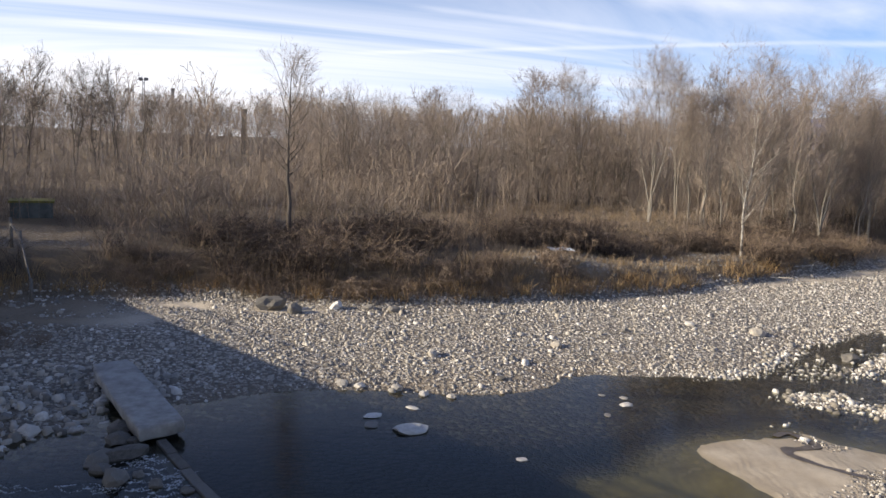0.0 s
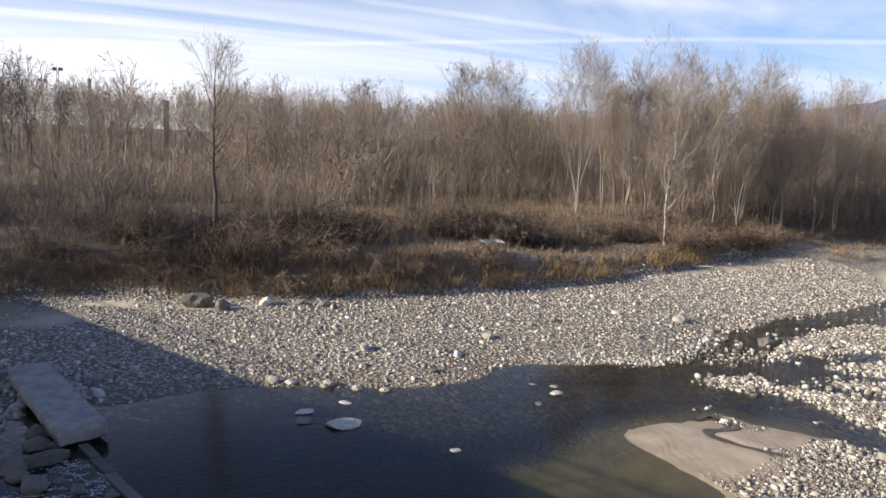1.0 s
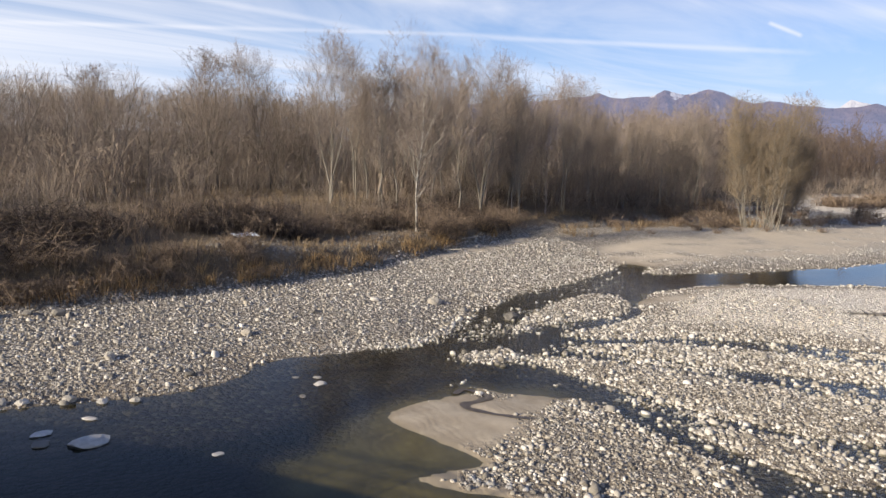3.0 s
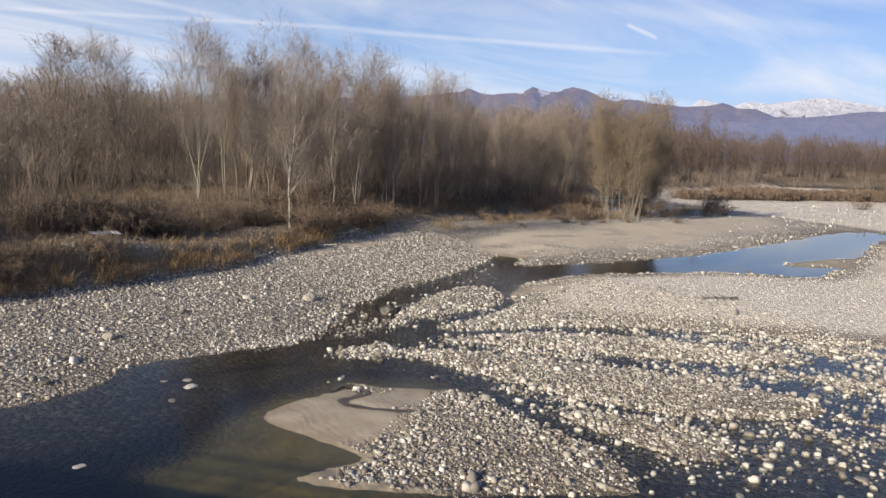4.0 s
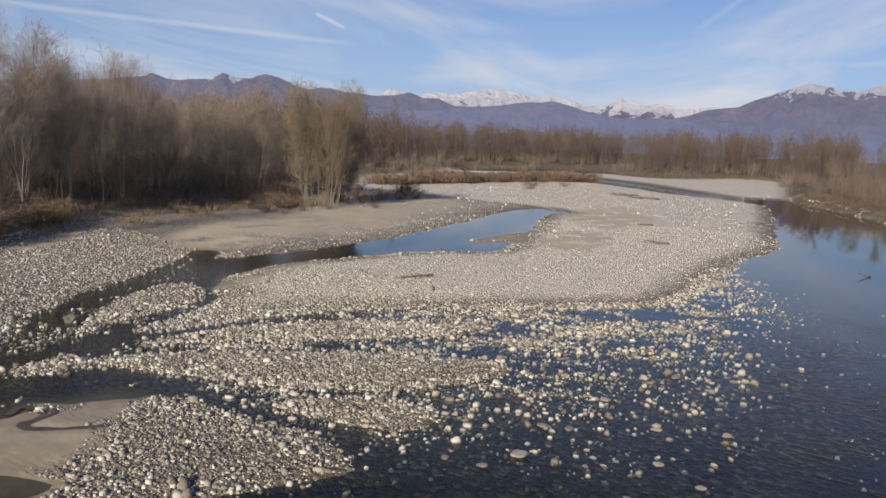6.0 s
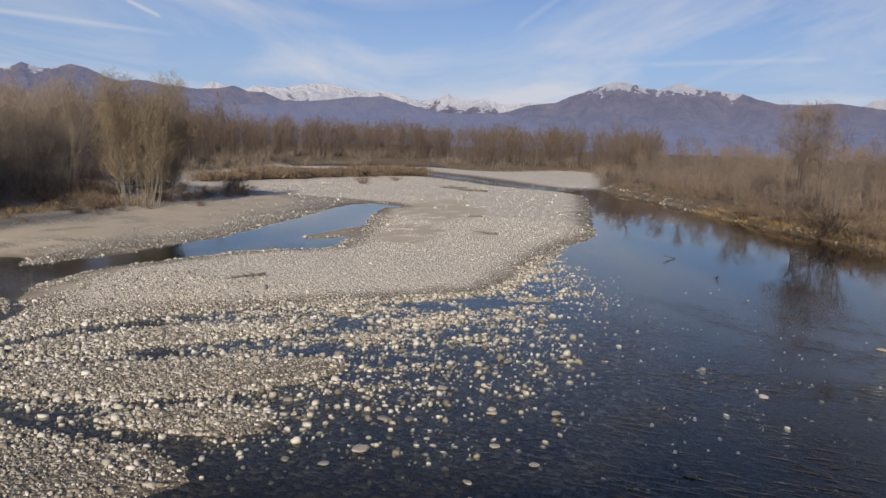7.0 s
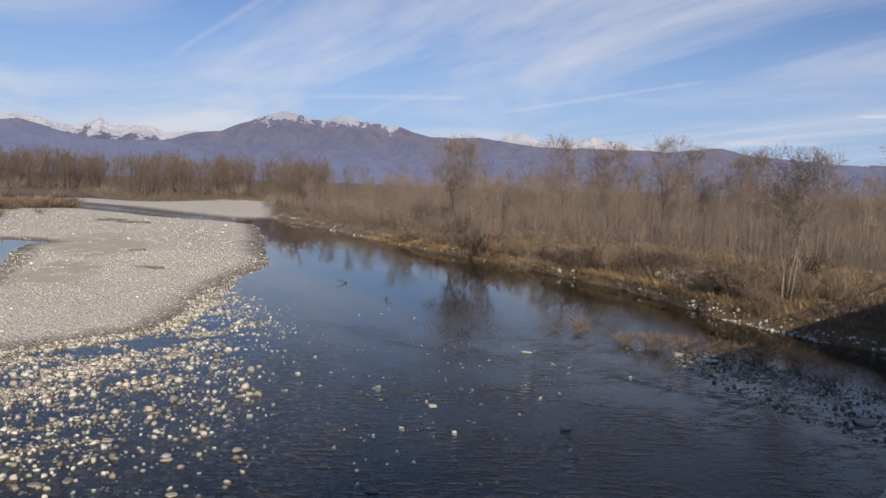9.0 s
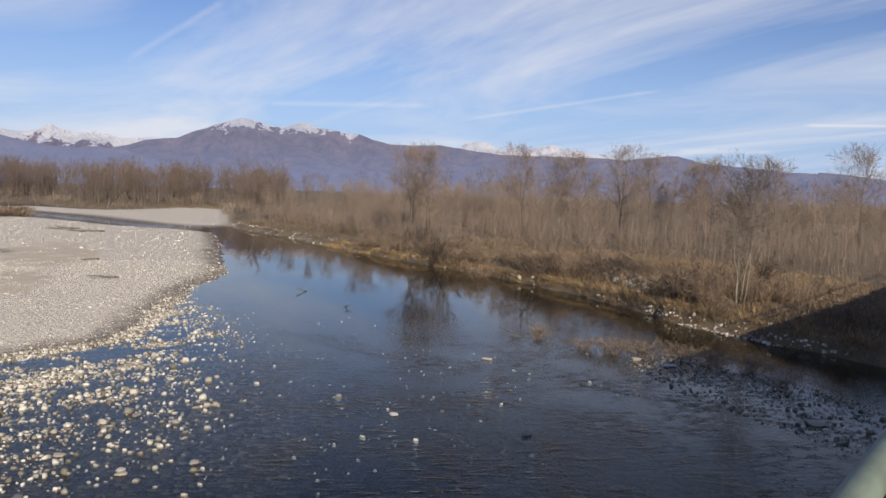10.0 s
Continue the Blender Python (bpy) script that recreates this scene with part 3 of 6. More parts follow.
    for cx, cy, rx, ry, turn in SAND_SPOTS:
        c, s = math.cos(radians(turn)), math.sin(radians(turn))
        u, v = ((wx - cx) * c + (wy - cy) * s) / rx, (-(wx - cx) * s + (wy - cy) * c) / ry
        sand = np.maximum(sand, 1 - smooth(0.75, 1.15, np.hypot(u, v)))
    sand = sand * (0.25 + 0.75 * smooth(0.3, 0.52, fnoise(x * 0.45, y * 0.9, 77)))
    sand = np.maximum(sand, 1 - smooth(0.6, 1.1, np.hypot((wx - 9.0) / 2.6, (wy - 19.2) / 2.6)))
    sand = np.maximum(sand, smooth(0.2, 2.2, shoal) * (z < 0.02))
    ledge = smooth(2, 5, x) * smooth(23, 19, x) * smooth(1.0, 1.6, sl) * smooth(4.6, 3.6, sl)
    veg = veg * (1 - 0.65 * ledge * smooth(0.35, 0.6, fnoise(x * 0.7, y * 0.7, 79)))
    pale = smooth(0.08, 0.3, inside(wx, wy, BARS["right"][0]) * 0.1) + smooth(0.1, 0.5, inside(wx, wy, BARS["far"][0]) * 0.1) + 0.35 * smooth(0, 4, inside(wx, wy, BARS["left"][0])) * smooth(30, 60, x)
    trickle = np.full(x.shape, 1e9)
    for (ax, ay), (bx, by) in zip(MEANDER, MEANDER[1:]):
        t = np.clip(((x - ax) * (bx - ax) + (y - ay) * (by - ay)) / ((bx - ax) ** 2 + (by - ay) ** 2), 0, 1)
        trickle = np.minimum(trickle, np.hypot(x - ax - t * (bx - ax), y - ay - t * (by - ay)))
    z = z - 0.035 * (1 - smooth(0.08, 0.35, trickle))
    wet = 1 - smooth(-0.05, 0.03, z)
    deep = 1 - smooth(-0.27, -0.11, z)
    return z, sand, veg, wet, sl, sr, deep, np.clip(pale, 0, 1)


def height(x, y):
    return terrain(np.asarray(x, dtype=float), np.asarray(y, dtype=float))[0]


# ---- ground, water, distance ----
def build_ground():
    az = np.radians(np.concatenate([np.arange(-40, 136, 0.58), np.arange(136, 320, 4.0)]))
    r = [1.0]
    while r[-1] < 4800:
        r.append(r[-1] + max(0.22, min(r[-1] * 0.009, 1.2) if r[-1] < 275 else r[-1] * 0.06))
    r = np.array(r)
    A, Rr = np.meshgrid(az, r)
    x, y = np.sin(A) * Rr, np.cos(A) * Rr
    z, sand, veg, wet, _, _, deep, pale = terrain(x.ravel(), y.ravel())
    n, m = len(az), len(r)
    i, j = np.meshgrid(np.arange(n), np.arange(m - 1))
    k = (i + 1) % n
    quads = np.stack([j * n + i, (j + 1) * n + i, (j + 1) * n + k, j * n + k], -1).reshape(-1, 4)
    verts = np.stack([x.ravel(), y.ravel(), z], -1)
    verts = np.concatenate([verts, [[0, 0, z[0]]]])
    cap = np.stack([np.arange(n), np.roll(np.arange(n), -1), np.full(n, len(verts) - 1)], -1)
    ex = lambda v: np.append(v, v[0])
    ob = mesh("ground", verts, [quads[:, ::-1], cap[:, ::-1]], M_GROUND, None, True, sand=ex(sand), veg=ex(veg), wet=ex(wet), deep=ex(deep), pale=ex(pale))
    return tagged(ob, "pale cobble bars, sand, river bed and brown winter banks", "ground", kind="structure")


GROUND = build_ground()


def build_water():
    bm = bmesh.new()
    vs = [bm.verts.new(p) for p in ((-330, -360, 0), (330, -360, 0), (330, 210, 0), (-330, 210, 0))]
    bm.faces.new(vs)
    ob = part("water", bm, M_WATER)
    return tagged(ob, "clear shallow river water, dark blue and faintly rippled", "water", kind="structure")


build_water()


def build_trickle():
    """The dark wet run of water winding over the sand spit."""
    q = np.array(MEANDER)
    k = np.linspace(0, len(q) - 1.001, 46)
    i = k.astype(int)
    f = (k - i)[:, None]
    a, b, c, d = q[np.maximum(i - 1, 0)], q[i], q[i + 1], q[np.minimum(i + 2, len(q) - 1)]
    way = 0.5 * (2 * b + (c - a) * f + (2 * a - 5 * b + 4 * c - d) * f ** 2 + (3 * b - a - 3 * c + d) * f ** 3)
    t = np.gradient(way, axis=0)
    side = np.stack([-t[:, 1], t[:, 0]], -1) / np.linalg.norm(t, axis=1, keepdims=True)
    w = (0.05 + 0.11 * np.sin(np.linspace(0.25, 3.0, 46)) + 0.03 * np.sin(k * 4.1))[:, None]
    p = np.concatenate([way - side * w, way + side * w])
    z = np.maximum(height(p[:, 0], p[:, 1]), 0.0) + 0.022
    j = np.arange(45)
    ob = mesh("water_trickle", np.column_stack([p, z]), [np.stack([j + 1, j, j + 46, j + 47], -1)], M_WETSAND)
    tagged(ob, "dark trickle of water winding over wet sand", "water", kind="structure")


build_trickle()


def ridge(name, label, dist, depth, profile, snowline, haze, seed, rugged):
    """A mountain chain: crest by bearing and elevation, falling in spurs and gullies to the plain."""
    pa, pe = np.array(profile).T
    a = np.arange(pa[0], pa[-1], 0.14)
    crest = np.interp(a, pa, pe)
    crest = crest + rugged * (fnoise(a * 1.3, a * 0 + seed, seed, 4) - 0.5) * np.clip(crest, 0.3, 2)
    top = dist * np.tan(np.radians(crest)) + EYE
    t = np.linspace(0, 1, 28)
    A, Tt = np.meshgrid(a, t)
    spur = np.abs(fnoise(A * 0.75 + 5 * Tt * (vnoise(A * 0.3, A * 0, seed) - 0.5), Tt * 2.2, seed + 3, 5) - 0.5) * 2
    fall = 1 - Tt ** 0.8
    z = top[None, :] * fall * (1 - 0.55 * np.minimum(Tt * 5, 1) * spur)
    d = dist - depth * Tt
    x, y = np.sin(np.radians(A)) * d, np.cos(np.radians(A)) * d
    line = snowline + (fnoise(A * 1.2, Tt * 8, seed + 8, 3) - 0.5) * 90 - (spur - 0.3) * 60
    snow = np.clip((z - line) / 45, -3, 3)
    n, m = len(a), len(t)
    i, j = np.meshgrid(np.arange(n - 1), np.arange(m - 1))
    q = np.stack([j * n + i, j * n + i + 1, (j + 1) * n + i + 1, (j + 1) * n + i], -1).reshape(-1, 4)
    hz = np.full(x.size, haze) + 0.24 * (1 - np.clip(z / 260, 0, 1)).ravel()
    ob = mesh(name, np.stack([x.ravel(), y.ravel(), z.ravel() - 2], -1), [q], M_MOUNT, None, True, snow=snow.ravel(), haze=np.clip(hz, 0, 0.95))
    return tagged(ob, label, "mountain", kind="structure")


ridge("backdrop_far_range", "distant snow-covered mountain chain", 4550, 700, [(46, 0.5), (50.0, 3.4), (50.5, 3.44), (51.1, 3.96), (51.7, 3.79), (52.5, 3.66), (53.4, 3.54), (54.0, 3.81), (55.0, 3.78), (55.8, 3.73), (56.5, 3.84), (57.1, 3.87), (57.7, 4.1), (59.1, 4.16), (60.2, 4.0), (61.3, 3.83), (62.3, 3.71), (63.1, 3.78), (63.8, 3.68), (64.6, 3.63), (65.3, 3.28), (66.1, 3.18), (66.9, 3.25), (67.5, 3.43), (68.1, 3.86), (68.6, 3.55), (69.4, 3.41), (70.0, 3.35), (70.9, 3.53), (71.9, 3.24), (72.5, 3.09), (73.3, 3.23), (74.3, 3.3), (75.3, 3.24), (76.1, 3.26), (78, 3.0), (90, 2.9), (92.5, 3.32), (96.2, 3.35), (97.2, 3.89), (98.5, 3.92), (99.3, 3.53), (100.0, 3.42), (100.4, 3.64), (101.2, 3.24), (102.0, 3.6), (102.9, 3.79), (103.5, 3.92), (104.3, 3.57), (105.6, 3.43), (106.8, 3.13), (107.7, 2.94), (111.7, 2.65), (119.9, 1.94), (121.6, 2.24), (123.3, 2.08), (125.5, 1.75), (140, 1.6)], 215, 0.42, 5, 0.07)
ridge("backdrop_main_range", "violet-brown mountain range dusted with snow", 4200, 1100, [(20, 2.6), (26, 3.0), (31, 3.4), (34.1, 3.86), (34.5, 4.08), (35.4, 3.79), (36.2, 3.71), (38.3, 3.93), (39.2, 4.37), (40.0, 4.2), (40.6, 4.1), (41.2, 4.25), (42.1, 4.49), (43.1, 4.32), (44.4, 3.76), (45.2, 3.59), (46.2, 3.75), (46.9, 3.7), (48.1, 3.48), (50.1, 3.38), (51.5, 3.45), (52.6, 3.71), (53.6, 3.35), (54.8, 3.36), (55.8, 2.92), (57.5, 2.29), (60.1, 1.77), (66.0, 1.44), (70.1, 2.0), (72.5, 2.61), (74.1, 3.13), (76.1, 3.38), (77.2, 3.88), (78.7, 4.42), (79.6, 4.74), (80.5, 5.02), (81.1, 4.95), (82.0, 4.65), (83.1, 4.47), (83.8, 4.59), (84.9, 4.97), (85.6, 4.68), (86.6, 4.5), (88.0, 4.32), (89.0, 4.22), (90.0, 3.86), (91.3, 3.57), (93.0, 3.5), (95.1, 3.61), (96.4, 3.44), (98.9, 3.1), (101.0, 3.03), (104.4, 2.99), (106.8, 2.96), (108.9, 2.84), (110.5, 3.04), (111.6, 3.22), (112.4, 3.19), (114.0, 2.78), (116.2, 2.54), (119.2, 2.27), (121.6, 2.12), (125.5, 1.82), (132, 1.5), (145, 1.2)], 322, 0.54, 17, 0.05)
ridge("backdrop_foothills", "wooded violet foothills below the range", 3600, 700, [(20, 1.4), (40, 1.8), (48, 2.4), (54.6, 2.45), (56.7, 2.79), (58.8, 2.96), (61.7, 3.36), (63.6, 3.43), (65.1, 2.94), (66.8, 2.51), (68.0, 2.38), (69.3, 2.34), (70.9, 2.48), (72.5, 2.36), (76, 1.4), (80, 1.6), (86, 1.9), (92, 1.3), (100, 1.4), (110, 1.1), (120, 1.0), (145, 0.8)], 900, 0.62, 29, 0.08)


# ---- the bridge under the camera ----
def build_bridge():
    """A road bridge: its edge runs just in front of the camera, with a painted tubular parapet."""
    turn = pose(0, 0, 0, 0, 0, -44.5)        # local x along the bridge, local y upstream
    root = tagged(new("bridge"), "concrete road bridge with green tubular steel parapet", "bridge", kind="structure")
    root.matrix_world = turn
    part("deck", box_bm(130, 9.0, 0.9, 0.03, (0, -3.95, 5.9)), M_CONCRETE, root)
    part("road_surface", box_bm(129.8, 6.6, 0.05, 0, (0, -4.4, 6.376)), M_ASPHALT, root, "grey asphalt road surface")
    part("kerb", box_bm(129.9, 0.9, 0.2, 0.02, (0, 0.0, 6.453)), M_CONCRETE, root)
    for i in (-44, -15.5, 24, 52):
        part("pier", box_bm(1.3, 7.0, 7.0, 0.15, (i, -3.9, 2.0)), M_CONCRETE, root)
    def tube(name, r, z, mat=M_RAIL, x0=-64.0, x1=64.0, label=""):
        bm = bmesh.new()
        bmesh.ops.create_cone(bm, cap_ends=True, segments=20, radius1=r, radius2=r, depth=x1 - x0, matrix=pose((x0 + x1) / 2, 0.246, z, 0, 90, 0))
        return part(name, bm, mat, root, label, True)
    tube("handrail", 0.0336, 7.48, label="chipped green painted steel tube")
    tube("middle_rail", 0.022, 7.1)
    tube("lower_rail", 0.022, 6.8)
    tube("rust_band", 0.0342, 7.48, M_RUST, 2.05, 2.085, "rusty joint in the handrail")
    for k in range(-32, 33):
        bm = bmesh.new()
        bmesh.ops.create_cone(bm, cap_ends=True, segments=12, radius1=0.026, radius2=0.026, depth=0.93, matrix=pose(k * 2.0 + 1.0, 0.246, 7.0))
        part("post", bm, M_RAIL, root, "", True)
    return root


build_bridge()

# ---- trees and thickets ----
def tubes(P, Rr, sides=3):
    """Tapered tubes along many lines at once: P (n, k, 3), Rr (n, k)."""
    n, k, _ = P.shape
    d = np.gradient(P, axis=1)
    d /= np.linalg.norm(d, axis=2, keepdims=True) + 1e-9
    ref = np.where(np.abs(d[..., 2:3]) > 0.8, np.array([1.0, 0, 0]), np.array([0, 0, 1.0]))
    u = np.cross(d, ref)
    u /= np.linalg.norm(u, axis=2, keepdims=True) + 1e-9
    v = np.cross(d, u)
    ang = np.arange(sides) * 2 * np.pi / sides
    ring = P[:, :, None, :] + Rr[:, :, None, None] * (np.cos(ang)[:, None] * u[:, :, None, :] + np.sin(ang)[:, None] * v[:, :, None, :])
    i, j, s = np.meshgrid(np.arange(n), np.arange(k - 1), np.arange(sides), indexing="ij")
    s2 = (s + 1) % sides
    base = i * k * sides
    q = np.stack([base + j * sides + s, base + j * sides + s2, base + (j + 1) * sides + s2, base + (j + 1) * sides + s], -1).reshape(-1, 4)
    return ring.reshape(-1, 3), q


def slivers(P, w, rng):
    """Fine twigs: one narrow pointed blade along each line P (n, 2, 3)."""
    a, b = P[:, 0], P[:, -1]
    d = b - a
    side = np.cross(d, rng.normal(size=d.shape))
    side *= w / (np.linalg.norm(side, axis=1, keepdims=True) + 1e-9)
    V = np.stack([a - side, a + side, b + side * 0.25, b - side * 0.25], 1).reshape(-1, 3)
    return V, np.arange(len(a) * 4).reshape(-1, 4)


def join(parts):
    vs, fs, o = [], [], 0
    for v, f in parts:
        vs.append(v), fs.append(f + o)
        o += len(v)
    return np.concatenate(vs), np.concatenate(fs)


def sprout(P, Rr, count, lo, hi, angle, length, up, k, rng, taper=0.25, thick=0.55, wob=0.03, reach=None, close=0.0):
    """Branches off many parent lines: count on each, between lo and hi of its length."""
    n, kp, _ = P.shape
    t = np.clip(lo + (hi - lo) * (np.arange(count)[None, :] + rng.random((n, count))) / count, 0, 0.999)
    f = t * (kp - 1)
    i = f.astype(int)
    w = (f - i)[..., None]
    rows = np.arange(n)[:, None]
    start = P[rows, i] * (1 - w) + P[rows, i + 1] * w
    r0 = (Rr[rows, i] * (1 - w[..., 0]) + Rr[rows, i + 1] * w[..., 0]) * thick
    d = P[rows, i + 1] - P[rows, i]
    d /= np.linalg.norm(d, axis=-1, keepdims=True) + 1e-9
    phi = rng.random((n, count)) * 2 * np.pi
    side = np.stack([np.cos(phi), np.sin(phi), np.zeros_like(phi)], -1)
    side -= d * (side * d).sum(-1, keepdims=True)
    side /= np.linalg.norm(side, axis=-1, keepdims=True) + 1e-9
    q = (t - lo) / max(1e-6, 1 - lo)
    a = np.radians(angle * (0.75 + 0.5 * rng.random((n, count))) * (1 - close * q))[..., None]
    d0 = d * np.cos(a) + side * np.sin(a)
    plen = np.linalg.norm(np.diff(P, axis=1), axis=-1).sum(1)[:, None]
    ln = plen * length * (0.25 + 0.95 * np.sqrt(np.clip(1 - q, 0, 1)) * (0.55 + 0.45 * smooth(0, 0.3, q))) * (0.75 + 0.5 * rng.random((n, count)))
    if reach:            # branches long enough to fill the crown's outline
        ln = reach(start[..., 2]) * (0.7 + 0.5 * rng.random((n, count)))
    s = np.linspace(0, 1, k)[None, None, :, None]
    out = start[:, :, None, :] + ln[..., None, None] * (d0[:, :, None, :] * s + np.array([0, 0, up]) * s * s)
    out = out + rng.normal(size=out.shape) * wob * ln[..., None, None] * s
    rad = r0[..., None] * (1 - (1 - taper) * np.linspace(0, 1, k)[None, None, :])
    return out.reshape(-1, k, 3), rad.reshape(-1, k)


def tree_shape(seed, h, r, stems=1, base=0.0, lean=0.04, splay=0.0, limbs=20, lo=0.25, wide=0.2, angle=48, up=0.3, close=0.5, n2=7, n3=5, n4=4, twig=0.006, min_r=0.01, gnarl=0.05, fork=0.0, fine=True, bend=0.011):
    """A bare tree: returns the stems, the main branches and the crown of twigs.
    lo: where the crown begins; wide: its half width as a share of the height; fork: how far up the stems part."""
    rng = np.random.default_rng(seed)
    k = 9
    s = np.linspace(0, 1, k)
    T = []
    first = rng.random() * 2 * np.pi
    for i in range(stems):
        phi = first + 2.4 * i + rng.normal() * 0.3
        tilt = (splay if stems > 1 else lean) * (0.45 + 0.75 * rng.random())
        hh = h * (0.96 if i == 0 else 0.72 + 0.24 * rng.random())
        way = np.maximum(0, s - fork) / (1 - fork)
        out = tilt * way ** 0.85
        c = np.stack([np.cos(phi) * out, np.sin(phi) * out, s], -1) * hh
        c[:, :2] += np.cumsum(rng.normal(size=(k, 2)) * bend * hh * (s > 0)[:, None], axis=0)
        c[:, 2] -= 0.25 * (1 - s)
        c[:, :2] += np.array([math.cos(phi), math.sin(phi)]) * base * math.sqrt(rng.random())
        T.append(c)
    P0 = np.array(T)
    R0 = np.maximum(r * (1 - 0.94 * s ** 0.8) * np.where(s == 0, 1.35, 1)[None, :].repeat(stems, 0) * (1 if stems == 1 else 0.66), min_r)
    w = wide * h / 0.62
    fill = lambda z: w * (0.18 + 0.9 * np.sin(np.pi * np.clip(0.16 + 0.8 * (z / h - lo) / (1 - lo), 0.05, 0.97)) ** 0.8)
    P1, R1 = sprout(P0, R0, limbs, lo, 0.985, angle, 0.3, up, 5 if fine else 3, rng, thick=0.5, wob=gnarl, reach=fill, close=close)
    R1 = np.maximum(R1, min_r)
    P2, R2 = sprout(P1, R1, n2, 0.2, 1.0, 44, 0.46, up * 0.55, 3 if fine else 2, rng, wob=gnarl)
    R2 = np.maximum(R2, min_r * 0.8)
    P3, R3 = sprout(P2, R2, n3, 0.15, 1.0, 42, 0.6, up * 0.5, 2, rng, wob=gnarl)
    stem = tubes(P0, R0, 6) if fine else tubes(P0[:, ::2], R0[:, ::2], 4)
    branches = tubes(P1, R1, 4 if fine else 3)
    crown = [tubes(P2, R2, 3) if fine else slivers(P2, min_r * 0.8, rng), slivers(P3, twig * (1.3 if n4 else 1.0), rng)]
    if n4:
        P4, R4 = sprout(P3, R3, n4, 0.15, 1.0, 40, 0.65, up * 0.4, 2, rng)
        crown.append(slivers(P4, twig, rng))
    return stem, branches, join(crown)


def make_tree(kind, wood_crown, bark, twigs, label, group=""):
    """A tree of its own at the world's centre, to be copied to its places."""
    (wv, wf), (bv, bf), (cv, cf) = wood_crown
    root = tagged(new(kind), label, "tree", group)
    mesh("trunk", wv, [wf], bark, root)
    tagged(mesh("branchwork", bv, [bf], bark, root), kind="stuff")
    mesh("crown", cv, [cf], twigs, root)
    return root


def ground_at(x, y):
    return float(height(np.array([x]), np.array([y]))[0])


def plant(proto, spots, first=True):
    """Put the tree itself on the first spot (x, y, size, turn) and copies of it on the others."""
    for n, (x, y, s, turn) in enumerate(spots):
        m = pose(x, y, ground_at(x, y) - 0.05, 0, 0, turn)
        if n == 0:
            proto.matrix_world = m @ Matrix.Scale(s, 4)
        else:
            ob = copy_thing(proto, m)
            ob.scale = (s, s, s)


def spread(n, x0, x1, y0, y1, keep, seed):
    """n random places in a stretch of the plan for which keep(x, y, z, sl, sr) holds."""
    rng = np.random.default_rng(seed)
    out = np.zeros((0, 3))
    for _ in range(12):
        x, y = rng.uniform(x0, x1, n * 2), rng.uniform(y0, y1, n * 2)
        z, sand, veg, wet, sl, sr, _, _ = terrain(x, y)
        ok = keep(x, y, z, sl, sr)
        out = np.concatenate([out, np.stack([x, y, z], -1)[ok]])
        if len(out) >= n:
            break
    return out[:n]


def scatter_shapes(name, label, category, shapes, places, sizes, mat, seed):
    """Many copies of a few shapes joined into one mesh that nobody could count."""
    rng = np.random.default_rng(seed)
    pick = rng.integers(0, len(shapes), len(places))
    turn = rng.random(len(places)) * 2 * np.pi
    vs, fs, o = [], [], 0
    for k, (v, f) in enumerate(shapes):
        sel = np.where(pick == k)[0]
        if not len(sel):
            continue
        c, s = np.cos(turn[sel])[:, None], np.sin(turn[sel])[:, None]
        q = sizes[sel][:, None]
        x, y, z = (v[:, 0] * c - v[:, 1] * s) * q, (v[:, 0] * s + v[:, 1] * c) * q, v[:, 2] * q
        p = np.stack([x, y, z], -1) + places[sel][:, None, :]
        vs.append(p.reshape(-1, 3))
        fs.append((f[None] + (np.arange(len(sel)) * len(v))[:, None, None] + o).reshape(-1, f.shape[1]))
        o += len(sel) * len(v)
    ob = mesh(name, np.concatenate(vs), [np.concatenate(fs)], mat)
    return tagged(ob, label, category, kind="stuff")


def stem_shape(seed, h=1.0, r=0.003, twigs=15, angle=24, length=0.26, lean=0.1):
    """A sapling of unit height: one bending stem and upright twigs."""
    rng = np.random.default_rng(seed)
    s = np.linspace(0, 1, 3)
    phi = rng.random() * 6.28
    b = lean * (rng.random() + 0.3)
    P0 = np.stack([np.cos(phi) * b * s ** 1.6, np.sin(phi) * b * s ** 1.6, s * h], -1)[None]
    R0 = (r * (1 - 0.8 * s))[None]
    P1, R1 = sprout(P0, R0, twigs, 0.25, 0.97, angle, length, 0.12, 2, rng)
    return join([tubes(P0, R0, 3), slivers(P1, r * 0.5, rng)])


def bush_shape(seed, arcs=13, twigs=8, r=0.008, spread_r=0.7, droop=-0.35):
    """A tangle of arching canes about one metre high."""
    rng = np.random.default_rng(seed)
    s = np.linspace(0, 1, 3)[None, :, None]
    phi = rng.random(arcs) * 6.28
    out = np.stack([np.cos(phi), np.sin(phi), np.zeros(arcs)], -1) * (spread_r * rng.random(arcs) ** 0.7)[:, None]
    base = np.stack([rng.normal(size=arcs) * 0.25, rng.normal(size=arcs) * 0.25, np.full(arcs, -0.05)], -1)
    hgt = 0.6 + 0.6 * rng.random(arcs)
    P = base[:, None, :] + out[:, None, :] * s + np.array([0, 0, 1.0]) * hgt[:, None, None] * (s * 1.25 + droop * s * s)
    P = P + rng.normal(size=P.shape) * 0.04 * s
    Rr = np.repeat((r * (1 - 0.6 * s[..., 0])), arcs, 0)
    P1, R1 = sprout(P, Rr, twigs, 0.3, 1, 42, 0.35, 0.05, 2, rng)
    return join([tubes(P, Rr, 3), slivers(P1, r * 0.6, rng)])


